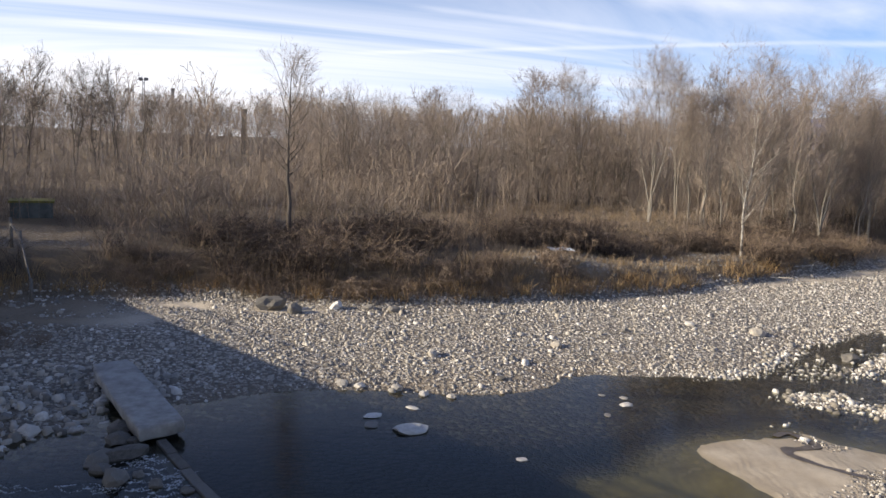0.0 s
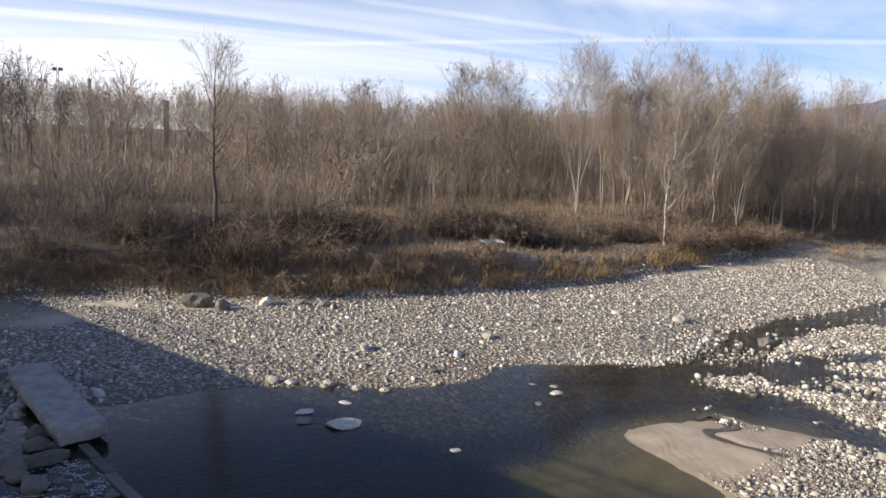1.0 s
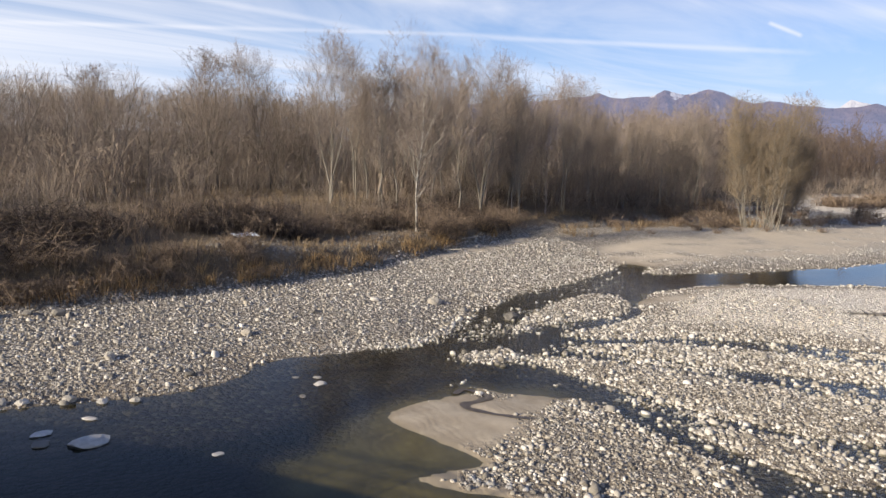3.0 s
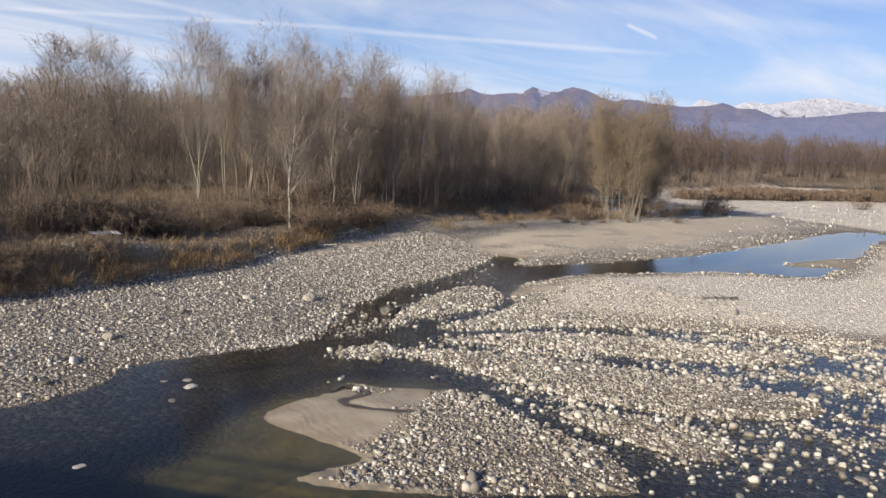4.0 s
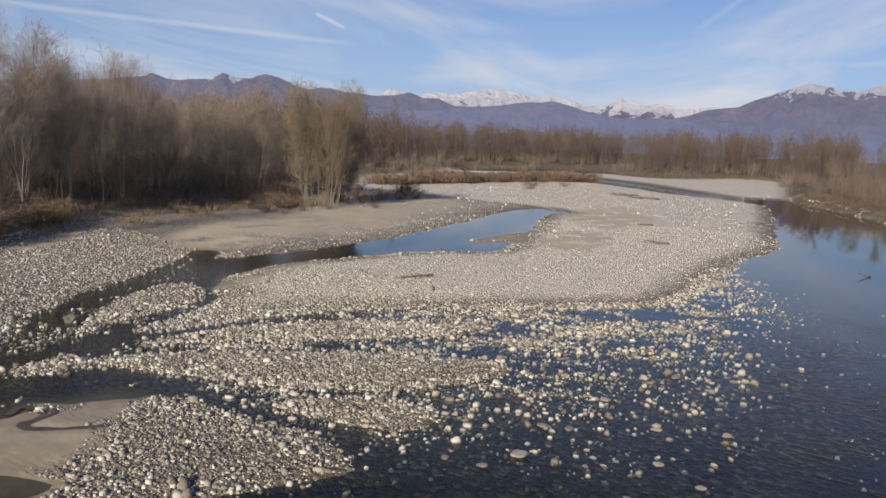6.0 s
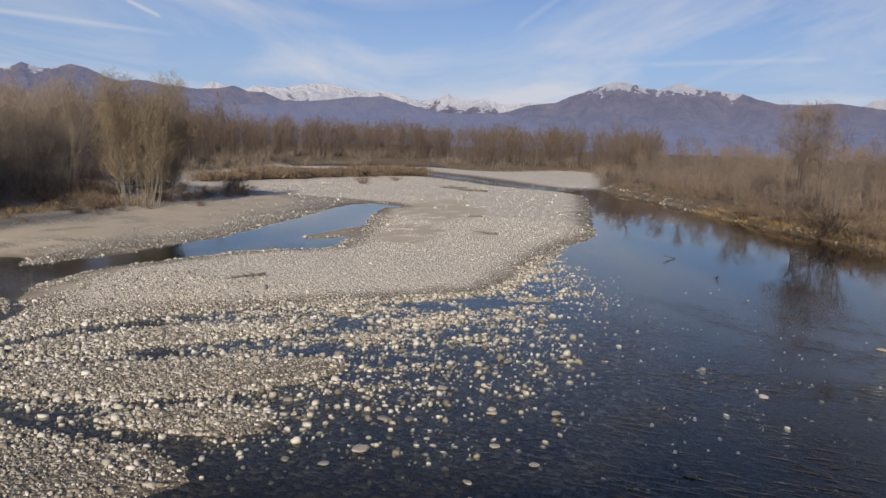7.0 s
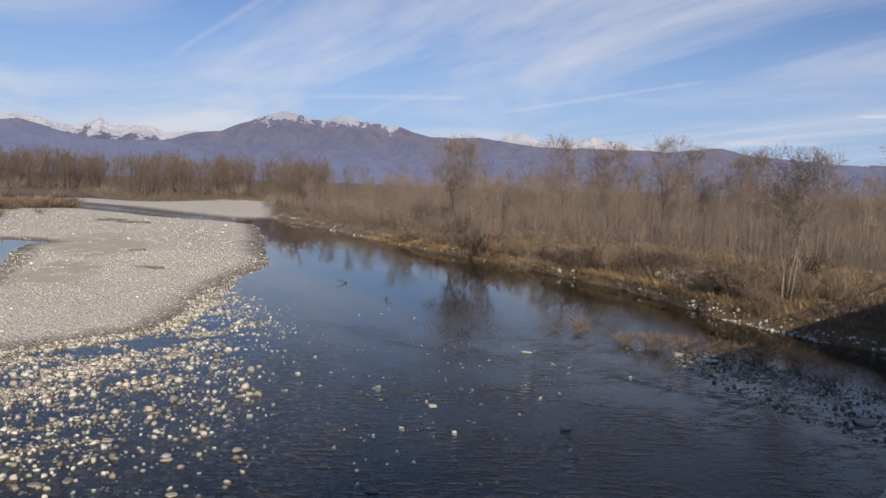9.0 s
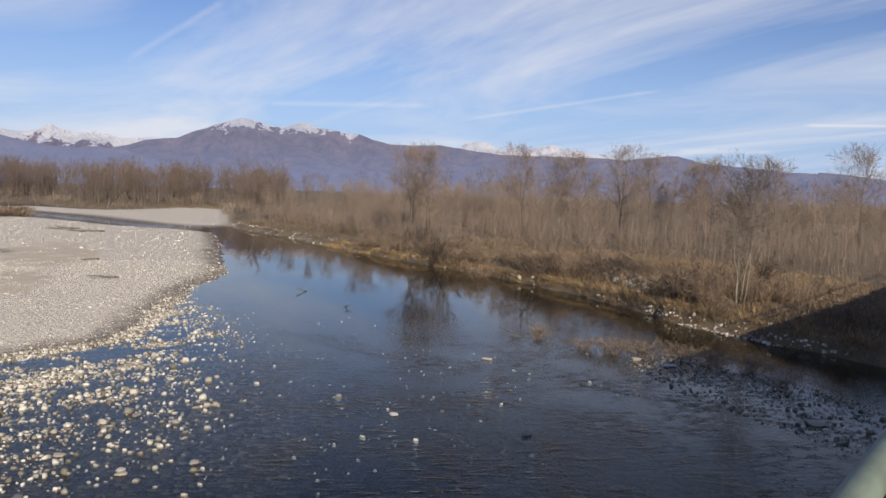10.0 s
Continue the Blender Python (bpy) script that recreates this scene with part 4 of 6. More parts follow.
def mound_shape(seed, canes=64, twigs=5, r=0.011):
    """A bramble mound one metre high: canes arching over one another down to the ground."""
    rng = np.random.default_rng(seed)
    s = np.linspace(0, 1, 5)[None, :, None]
    phi = rng.random(canes) * 6.283
    out = np.stack([np.cos(phi), np.sin(phi), np.zeros(canes)], -1)
    base = rng.normal(size=(canes, 3)) * np.array([0.45, 0.3, 0.0]) - np.array([0, 0, 0.1])
    reach = 0.35 + 0.75 * rng.random(canes)[:, None, None]
    top = (0.35 + 0.75 * rng.random(canes) ** 0.7)[:, None, None]
    P = base[:, None, :] + out[:, None, :] * reach * s + np.array([0, 0, 1.0]) * top * (3.1 * s * (1 - 0.78 * s)) * (0.85 + 0.15 * s)
    P = P + rng.normal(size=P.shape) * 0.06 * s
    Rr = np.repeat(r * (1 - 0.65 * s[..., 0]), canes, 0)
    P1, R1 = sprout(P, Rr, twigs, 0.15, 1, 55, 0.3, 0.0, 2, rng, wob=0.1)
    return join([tubes(P, Rr, 3), slivers(P1, r * 0.8, rng)])


def tuft_shape(seed, blades=9, w=0.019):
    """A tuft of dry grass about one metre high: bent, pointed blades."""
    rng = np.random.default_rng(seed)
    phi = rng.random(blades) * 6.28
    rad = rng.random(blades) ** 0.7
    d = np.stack([np.cos(phi), np.sin(phi)], -1)
    h = 0.5 + 0.5 * rng.random(blades)
    b = d * (rad * 0.5)[:, None]
    m = d * (rad * 0.75 + 0.05)[:, None]
    t = d * (rad * 1.2 + 0.2)[:, None]
    side = np.stack([-d[:, 1], d[:, 0]], -1) * w
    z = np.zeros(blades)
    V = np.stack([np.column_stack([b - side, z - 0.05]), np.column_stack([b + side, z - 0.05]), np.column_stack([m + side * 0.8, h * 0.6]), np.column_stack([m - side * 0.8, h * 0.6]),
                  np.column_stack([t + side * 0.1, h * 0.95]), np.column_stack([t - side * 0.1, h * 0.95])], 1)
    i = np.arange(blades)[:, None] * 6
    F = np.concatenate([i + np.array([[0, 1, 2, 3]]), i + np.array([[3, 2, 4, 5]])])
    return V.reshape(-1, 3), F


def polar(az, d):
    return math.sin(radians(az)) * d, math.cos(radians(az)) * d


def spot(az, d, size=1.0, turn=0.0):
    return (*polar(az, d), size, turn)

# ---- single trees ----
plant(make_tree("slender_tree", tree_shape(11, 9.7, 0.16, lean=0.02, limbs=26, lo=0.36, wide=0.115, angle=58, up=0.4, n2=6, n3=5, n4=4, twig=0.0045, min_r=0.007), M_BARK, M_TWIG, "tall slender bare tree rising from the brambly bank"), [(-8.5, 41.4, 1.0, 0)])
plant(make_tree("birch", tree_shape(12, 11.9, 0.1, lean=0.03, limbs=34, lo=0.2, wide=0.17, angle=46, up=0.4, n2=7, n3=5, n4=4, twig=0.0045, min_r=0.008), M_PALE, M_TWIG, "bare birch with pale white trunk at the bank"), [(20.0, 50.5, 1.0, 40)])
plant(make_tree("poplar", tree_shape(13, 13.4, 0.15, stems=4, fork=0.12, splay=0.25, limbs=15, lo=0.36, wide=0.13, angle=38, up=0.45, n2=7, n3=5, n4=4, twig=0.005), M_GREY, M_TWIG, "tall bare poplar with several leaning grey stems", "poplars on the bank"),
      [(15.9, 59, 0.87, 0), (29.6, 59.5, 0.97, 130), (24.5, 62, 0.82, 220)])
plant(make_tree("slim_poplar", tree_shape(19, 12.6, 0.17, stems=2, fork=0.3, splay=0.12, limbs=22, lo=0.3, wide=0.16, angle=42, up=0.45, n2=7, n3=5, n4=4, twig=0.0055), M_GREY, M_TWIG, "tall slim bare poplar with a forked grey trunk", "poplars on the bank"),
      [(42, 66, 0.9, 60), (36, 64, 0.84, 300), (13, 84, 0.95, 75), (19.5, 64, 0.78, 10)])
plant(make_tree("broad_tree", tree_shape(14, 13.0, 0.22, lean=0.03, stems=2, fork=0.2, splay=0.12, limbs=17, lo=0.32, wide=0.21, angle=66, up=0.2, n2=7, n3=5, n4=4, twig=0.013, min_r=0.014, gnarl=0.09), M_BARK, M_STEM_RED, "bare broad-crowned tree standing out of the wood", "broad bare trees"),
      [(10, 89.5, 0.92, 0), spot(-1.4, 112, 0.86, 250),
       spot(101.4, 120, 0.88, 10), spot(94.3, 105, 0.79, 90), spot(93, 112, 0.84, 140), spot(108.5, 115, 0.86, 170), spot(110.5, 110, 0.76, 210), spot(105.5, 118, 0.81, 20), spot(104, 122, 0.79, 290),
       spot(115, 100, 0.72, 60), spot(113.8, 104, 0.70, 100), spot(118.8, 108, 0.75, 320), spot(124.3, 108, 0.84, 15)])
plant(make_tree("dark_tree", tree_shape(21, 12.5, 0.17, stems=2, fork=0.08, splay=0.13, limbs=13, lo=0.3, wide=0.13, angle=55, up=0.35, n2=6, n3=4, n4=3, twig=0.009, min_r=0.014, gnarl=0.09), M_BARK, M_BARK, "tall thin dark bare tree beside the field", "dark bare trees beside the field"),
      [spot(-28.9, 95, 1.0, 50), spot(-26.1, 92, 0.93, 110), spot(-23.4, 92, 0.92, 200), spot(-30.4, 90, 0.8, 10), spot(-24.6, 88, 0.74, 300), spot(-21.9, 98, 0.72, 30)])
plant(make_tree("poplar_clump", tree_shape(15, 12.4, 0.07, stems=24, base=2.0, splay=0.2, limbs=16, lo=0.2, wide=0.115, angle=42, up=0.4, n2=5, n3=4, n4=3, twig=0.0085, min_r=0.012), M_GREY, M_TWIG_GOLD, "golden clump of many-stemmed young poplars", "golden poplar clumps"), [(61.4, 58.8, 1.0, 0), (68.0, 62.5, 0.76, 140)])
_rng = np.random.default_rng(23)
rows = [(x, y) for x, y, z in spread(46, 20, 84, 46, 92, lambda x, y, z, sl, sr: (sl > 3.0) & (sl < 16) & (x < 0.93 * y), 25)]
plant(make_tree("young_poplar", tree_shape(18, 11.2, 0.095, lean=0.05, limbs=26, lo=0.24, wide=0.13, angle=42, up=0.45, n2=6, n3=5, n4=2, twig=0.007), M_GREY, M_TWIG, "straight young bare poplar at the edge of the wood", "young poplars along the bank"),
      [(x, y, (0.76 + 0.3 * _rng.random()) * (1.05 - 0.005 * (x - 22)), 360 * _rng.random()) for x, y in rows])
plant(make_tree("fan_tree", tree_shape(16, 10.0, 0.12, stems=7, base=0.3, splay=0.38, limbs=10, lo=0.3, wide=0.13, angle=40, up=0.35, n2=6, n3=4, n4=3, twig=0.007), M_GREY, M_STEM_RED, "bare tree fanning out in grey stems above the water", "fan-shaped bank trees"),
      [(85.4, -8.2, 0.76, 0), (111, 1.5, 0.55, 100)])
plant(make_tree("dead_tree", tree_shape(17, 10.0, 0.095, stems=4, base=0.5, splay=0.1, limbs=14, lo=0.42, wide=0.14, angle=66, up=0.2, n2=6, n3=5, n4=4, gnarl=0.1), M_GREY, M_BARK, "thin bare tree with several upright stems above the bank"), [(46.4, -23.6, 0.86, 0)])

# ---- woods and thickets ----
def off_clump(x, y):
    """Behind the bend, clear of the golden clump and the gravel beside it."""
    return (x < 0.93 * y) | (np.hypot(x, y) > 118)


FOREST = [join(list(tree_shape(100 + i, 10.5, 0.11, lean=0.06, limbs=18, lo=0.08, wide=0.2, angle=50, up=0.3, n2=5, n3=5, n4=0, twig=0.011, min_r=0.014, fine=False))) for i in range(8)]
FAR_FOREST = [join(list(tree_shape(150 + i, 10.5, 0.12, lean=0.05, limbs=13, lo=0.08, wide=0.23, angle=50, up=0.35, n2=4, n3=4, n4=0, twig=0.022, min_r=0.024, fine=False))) for i in range(6)]
SAPLING = [stem_shape(200 + i) for i in range(8)]
BUSH = [bush_shape(300 + i) for i in range(6)]
TUFT = [tuft_shape(400 + i) for i in range(6)]


def forest_trees(kinds, n, x0, x1, y0, y1, keep, lo, hi, seed, bark, twigs, label, group):
    """Trees of the wood one by one, out of a few kinds."""
    p = spread(n, x0, x1, y0, y1, keep, seed)
    rng = np.random.default_rng(seed)
    for i in range(kinds):
        shape = tree_shape(seed + i, 10.5, 0.12, lean=0.07, stems=1 + i % 2, fork=0.25, splay=0.14, limbs=20, lo=0.14 + 0.06 * i, wide=0.16 + 0.02 * i, angle=50, up=0.35, n2=5, n3=6, n4=0, twig=0.010, min_r=0.014, gnarl=0.07)
        plant(make_tree("bare_tree", shape, bark, twigs, label, group), [(x, y, rng.uniform(lo, hi), 360 * rng.random()) for x, y, z in p[i::kinds]])


def sizes(n, lo, hi, seed):
    return np.random.default_rng(seed).uniform(lo, hi, n)


def wood(name, n, x0, x1, y0, y1, keep, lo, hi, seed, shapes=None, mat=None, label="dense bare brown winter wood", category="trees", inland=0.0, vary=0.7):
    """inland: how much the trees grow with the distance from the bridge."""
    p = spread(n, x0, x1, y0, y1, keep, seed)
    patch = 1 + vary * (fnoise(p[:, 0] * 0.09, p[:, 1] * 0.09, seed, 3) - 0.5)
    grow = 1 + inland * (np.hypot(p[:, 0], p[:, 1]) / 100 - 1)
    return scatter_shapes(name, label, category, shapes or FOREST, p, sizes(len(p), lo, hi, seed + 1) * patch * grow, mat or M_TWIG, seed + 2)


LEFT = lambda a, b: lambda x, y, z, sl, sr: (sl > a) & (sl < b)
RIGHT = lambda a, b: lambda x, y, z, sl, sr: (sr > a) & (sr < b)
wood("left_wood", 100, -80, 50, 62, 112, lambda x, y, z, sl, sr: (sl > 26) & (x < 45) & (x > -0.2 * y), 0.55, 0.78, 51, inland=0.4)
wood("deep_wood", 90, -100, 60, 95, 160, LEFT(40, 130), 0.66, 0.9, 53, FAR_FOREST, M_WOOD_FAR, inland=0.4)
wood("bend_wood", 55, 26, 100, 60, 130, lambda x, y, z, sl, sr: (sl > 3) & (sl < 34) & off_clump(x, y) & (y > x * 0.5 + 32), 0.66, 0.98, 55, inland=0.3)
wood("far_wood", 130, 84, 330, 30, 240, lambda x, y, z, sl, sr: ((sl > 7) & (sl < 55)) | ((sr > 3) & (sr < 40) & (x > 175)), 0.72, 1.1, 61, FAR_FOREST, M_WOOD_DARK)
wood("right_wood", 110, 50, 190, -80, 45, lambda x, y, z, sl, sr: (sr > 8 + 12 * smooth(80, 50, x)) & (sr < 62), 0.38, 0.58, 57, mat=M_STEM_RED)
forest_trees(4, 90, -30, 45, 60, 105, lambda x, y, z, sl, sr: (sl > 24) & (x < 42) & (x > -0.2 * y) & (np.hypot(x, y) < 110), 0.6, 0.82, 2510, M_BARK, M_WOOD_FAR, "dark bare tree within the winter wood", "trees of the wood")
forest_trees(4, 70, 24, 105, 58, 125, lambda x, y, z, sl, sr: (sl > 4) & (sl < 26) & off_clump(x, y) & (y > x * 0.5 + 32), 0.74, 1.0, 2530, M_GREY, M_WOOD_FAR, "grey bare tree within the winter wood", "trees of the wood")
forest_trees(4, 70, 60, 170, -70, 40, lambda x, y, z, sl, sr: (sr > 7 + 10 * smooth(96, 62, x)) & (sr < 50), 0.36, 0.58, 2550, M_GREY, M_STEM_RED, "small bare tree in the riverside thicket", "trees of the thicket")
MASS = FOREST
MASS_FAR = [join(list(tree_shape(170 + i, 10.5, 0.12, lean=0.04, limbs=9, lo=0.06, wide=0.25, angle=52, up=0.3, n2=4, n3=3, n4=0, twig=0.045, min_r=0.04, fine=False))) for i in range(6)]
FULL = "grey-brown mass of bare trees deep in the wood"
wood("left_wood_mass", 330, -120, 62, 82, 175, lambda x, y, z, sl, sr: (sl > 32) & (np.hypot(x, y) > 84 + 40 * (x < -0.2 * y)), 0.74, 0.92, 261, MASS, M_WOOD_FAR, FULL, inland=0.3, vary=0.35)
wood("bend_wood_mass", 60, 20, 105, 62, 150, lambda x, y, z, sl, sr: (sl > 9) & (sl < 48) & off_clump(x, y) & (y > x * 0.5 + 34), 0.86, 1.08, 263, MASS, M_WOOD_FAR, FULL, inland=0.3)
wood("far_wood_mass", 820, 84, 340, 30, 250, lambda x, y, z, sl, sr: ((sl > 8) & (sl < 60)) | ((sr > 4) & (sr < 45) & (x > 175)), 0.8, 1.1, 265, MASS_FAR, M_WOOD_DARK, FULL)
wood("right_wood_mass", 300, 62, 220, -125, 45, lambda x, y, z, sl, sr: (sr > 22) & (sr < 85) & (np.hypot(x, y) > 88), 0.46, 0.64, 267, MASS, M_STEM_RED, FULL, inland=0.15)
# unseen trees and bushes outside the view, added to shade the hut and slope
wood("west_bank_wood", 75, -66, -26, 28, 60, lambda x, y, z, sl, sr: (sl > 1) & (x < -0.69 * y), 0.8, 1.05, 273, FOREST, M_WOOD_FAR)
wood("west_bank_bushes", 130, -62, -30, 28, 60, lambda x, y, z, sl, sr: (sl > 1) & (x < -0.68 * y), 2.4, 3.8, 275, BUSH, M_STEM, "bare brown undergrowth among the trees", "bushes")
wood("left_far_wood", 170, -190, -25, 110, 260, lambda x, y, z, sl, sr: (x < -0.16 * y) & (x > -0.75 * y) & (np.hypot(x, y) > 135), 0.75, 1.1, 271, MASS_FAR, M_WOOD_FAR, "hazy bare woods beyond the field", inland=0.25)
wood("plain_wood_mass", 430, -190, 480, -330, 400, lambda x, y, z, sl, sr: (np.hypot(x, y) > 270) & (np.hypot(x, y) < 450) & (x > -0.6 * y) & (sl + sr > -400) & ((sl > 20) | (sr > 20)), 0.95, 1.3, 269, MASS_FAR, M_WOOD_DARK, "far bare woods across the plain")
wood("left_undergrowth", 300, -40, 50, 56, 110, lambda x, y, z, sl, sr: (sl > 20) & (sl < 70) & (x > -0.25 * y), 2.2, 4.4, 281, BUSH, M_STEM, "bare brown undergrowth among the trees", "bushes")
wood("bend_undergrowth", 170, 24, 105, 54, 125, lambda x, y, z, sl, sr: (sl > 3) & (sl < 26) & off_clump(x, y) & (y > x * 0.5 + 30), 1.8, 4.0, 283, BUSH, M_STEM, "bare brown undergrowth among the trees", "bushes")
THICK = "thicket of thin bare brown saplings"
def ledge_free(x, sl):
    """The open ledge above the bank has no bushes."""
    return ~((x > 3.5) & (x < 21) & (sl < 5.0))


def glade(x, y):
    """Sparse growth on the grassy clearing behind the bank."""
    a = np.degrees(np.arctan2(x, y))
    return RNG.random(len(x)) > 0.9 * smooth(-3, 1, a) * smooth(19, 15, a) * smooth(78, 72, np.hypot(x, y)) * smooth(44, 50, np.hypot(x, y))


wood("glade_grass", 1100, 0, 22, 48, 78, lambda x, y, z, sl, sr: ~glade(x, y) & (sl > 8), 0.25, 0.6, 93, TUFT, M_STRAW, "pale dry grass in a clearing behind the bank", "grass")
wood("left_thicket", 4000, -45, 62, 40, 92, lambda x, y, z, sl, sr: (sl > 9) & (sl < 38) & glade(x, y), 1.2, 3.4, 71, SAPLING, M_STEM, THICK, "saplings")
wood("left_bushes", 220, -42, 60, 40, 90, lambda x, y, z, sl, sr: (sl > 8) & (sl < 34) & glade(x, y), 1.5, 3.4, 73, BUSH, M_STEM, "bare brown bushes among the saplings", "bushes")
wood("right_thicket", 6600, 40, 180, -80, 42, lambda x, y, z, sl, sr: (sr > 4 + 11 * smooth(96, 62, x)) & (sr < 58), 1.2, 3.7, 75, SAPLING, M_STEM_RED, THICK, "saplings")
wood("right_bushes", 200, 45, 170, -70, 38, lambda x, y, z, sl, sr: (sr > 4 + 12 * smooth(92, 55, x)) & (sr < 34), 1.4, 3.4, 79, BUSH, M_STEM_RED, "bare brown bushes among the saplings", "bushes")
wood("far_bushes", 210, 62, 290, 30, 200, lambda x, y, z, sl, sr: ((sl > -3) & (sl < 20) & (x > 80)) | ((sr > 0) & (sr < 14) & (x > 160)), 1.4, 4.2, 77, BUSH, M_STEM, "low brown bushes on the far banks", "bushes")
wood("left_brambles", 200, -26, 70, 26, 80, lambda x, y, z, sl, sr: (sl > 0.9) & (sl < 12) & ledge_free(x, sl), 0.9, 2.4, 81, BUSH, M_BRAMBLE, "tangled dark bramble bushes on the bank", "bushes")
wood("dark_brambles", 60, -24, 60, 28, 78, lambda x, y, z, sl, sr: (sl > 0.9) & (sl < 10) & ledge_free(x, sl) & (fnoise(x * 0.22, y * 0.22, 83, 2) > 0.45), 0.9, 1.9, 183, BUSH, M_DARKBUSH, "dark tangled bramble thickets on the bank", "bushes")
wood("ledge_saplings", 420, -4, 30, 36, 60, lambda x, y, z, sl, sr: (sl > 4.4) & (sl < 10), 0.8, 2.4, 209, SAPLING, M_STEM, THICK, "saplings")
wood("bramble_mass", 12, -5, 14, 38, 56, lambda x, y, z, sl, sr: (sl > 4.8) & (sl < 9.0), 1.3, 2.2, 189, BUSH, M_DARKBUSH, "dark tangled bramble thickets on the bank", "bushes")
def bramble_mounds(n, x0, x1, y0, y1, keep, lo, hi, seed, mat, label, group):
    """Bramble mounds one by one."""
    p = spread(n, x0, x1, y0, y1, keep, seed)
    rng = np.random.default_rng(seed)
    kinds = []
    for k, (x, y, z) in enumerate(p):
        if k < 5:
            v, f = mound_shape(seed + k)
            ob = mesh("bramble_bush", v, [f], mat)
            kinds.append(ob.data)
        else:
            ob = new("bramble_bush", kinds[k % 5])
        q = rng.uniform(lo, hi)
        ob.matrix_world = pose(x, y, z - 0.05, 0, 0, 360 * rng.random()) @ Matrix.Diagonal((q * 1.15, q * 1.15, q * rng.uniform(0.75, 1.1), 1))
        tagged(ob, label, "bush", group)


on_bank = lambda x, y, z, sl, sr: ((x < -1.5) | (x > 4)) & (sl > 0.8) & (sl < 7.5) & ledge_free(x, sl)
bramble_mounds(60, -14, 32, 30, 62, on_bank, 0.8, 1.6, 2610, M_BRAMBLE, "tangled brown bramble mound hanging over the bank", "brambles on the bank")
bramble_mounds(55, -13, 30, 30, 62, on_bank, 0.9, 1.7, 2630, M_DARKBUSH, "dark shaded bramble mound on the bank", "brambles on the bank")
bramble_mounds(46, -15, 8, 29, 46, lambda x, y, z, sl, sr: (sl > 0.1) & (sl < 1.8), 0.5, 1.05, 2690, M_BRAMBLE, "low brown bramble tangle at the foot of the bank", "brambles on the bank")
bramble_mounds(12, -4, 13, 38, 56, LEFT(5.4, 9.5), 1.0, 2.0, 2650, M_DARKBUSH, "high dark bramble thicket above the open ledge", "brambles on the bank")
bramble_mounds(60, 38, 100, -46, 4, RIGHT(0.8, 9.0), 0.7, 1.8, 2670, M_BRAMBLE, "tangled brown bramble mound above the river", "brambles above the river")
FAR_MOUND = [mound_shape(2800 + i, 26, 6, 0.03) for i in range(5)]
wood("island_bushes", 210, 104, 188, 66, 96, lambda x, y, z, sl, sr: (np.abs(y - 85 + 0.12 * (x - 118)) < 3 + 0.04 * (x - 104)) & (z > 0.1), 1.1, 2.3, 285, FAR_MOUND, M_BRAMBLE, "low dark brown bushes on the gravel island", "bushes")
wood("clump_scrub", 70, 44, 100, 52, 78, lambda x, y, z, sl, sr: (sl > -9) & (sl < 2) & (fnoise(x * 0.25, y * 0.25, 287, 2) > 0.5), 0.4, 1.1, 287, FAR_MOUND, M_BRAMBLE, "low brown scrub on the gravel at the bend", "bushes")
for n, (x, y, q) in enumerate([(81.0, 70.5, 1.5), (84.5, 64.5, 2.6), (86.0, 66.5, 2.0), (72.5, 60.5, 1.3), (75.5, 61.8, 1.6), (57.0, 61.5, 1.8), (54.5, 64.0, 2.0), (64.0, 66.0, 2.2)]):
    v, f = mound_shape(2700 + n)
    ob = mesh("gravel_bush", v, [f], M_BRAMBLE if n % 2 else M_DARKBUSH)
    ob.matrix_world = pose(x, y, ground_at(x, y) - 0.05, 0, 0, 70 * n) @ Matrix.Diagonal((q * 0.8, q * 0.8, q, 1))
    tagged(ob, "dark bare bush on the gravel beside the golden poplars", "bush", "bushes beside the golden poplars")
wood("right_brambles", 240, 30, 150, -50, 30, lambda x, y, z, sl, sr: (sr > 0.8) & (sr < 10) & (RNG.random(len(x)) < 0.35 + 0.65 * smooth(80, 60, x)), 0.6, 1.8, 85, BUSH, M_BRAMBLE, "tangled brown bushes along the bank", "bushes")
wood("golden_tufts", 900, -23, 30, 27, 58, lambda x, y, z, sl, sr: (sl > -0.1) & (sl < 1.0) & (fnoise(x * 0.8, y * 0.8, 89, 2) > 0.42), 0.3, 0.8, 191, TUFT, M_GOLD, "golden tussocks of dry grass at the foot of the bank", "grass")
wood("scrub_tufts", 700, 36, 90, 48, 74, lambda x, y, z, sl, sr: (sl > -5) & (sl < 2.5) & (fnoise(x * 0.3, y * 0.6, 99, 3) > 0.52), 0.25, 0.8, 193, TUFT, M_STRAW, "brown dry scrub patches on the sand", "grass")
wood("left_grass", 650, -16, 60, 33, 70, lambda x, y, z, sl, sr: (sl > 0) & (sl < 2.6) & (RNG.random(len(x)) < 0.3 + 0.7 * smooth(32, 18, x)), 0.25, 0.7, 91, TUFT, M_STRAW, "dry straw-coloured grass on the bank edge", "grass")
wood("ledge_grass", 700, 2, 23, 37, 52, LEFT(1.0, 5.4), 0.08, 0.24, 195, TUFT, M_STRAW, "short dry grass on the open ledge", "grass")
wood("near_thicket", 800, 42, 90, -62, -16, RIGHT(12, 28), 0.9, 2.6, 203, SAPLING, M_STEM_RED, THICK, "saplings")
wood("bank_face_grass", 900, 36, 84, -30, -4, RIGHT(-0.25, 1.1), 0.3, 0.6, 211, TUFT, M_STRAW, "straw-coloured grass hanging down the river bank", "grass")
wood("clearing_grass", 1600, 50, 98, -40, -6, RIGHT(3, 16), 0.25, 0.55, 207, TUFT, M_GOLD, "pale dry grass on the open bank above the river", "grass")
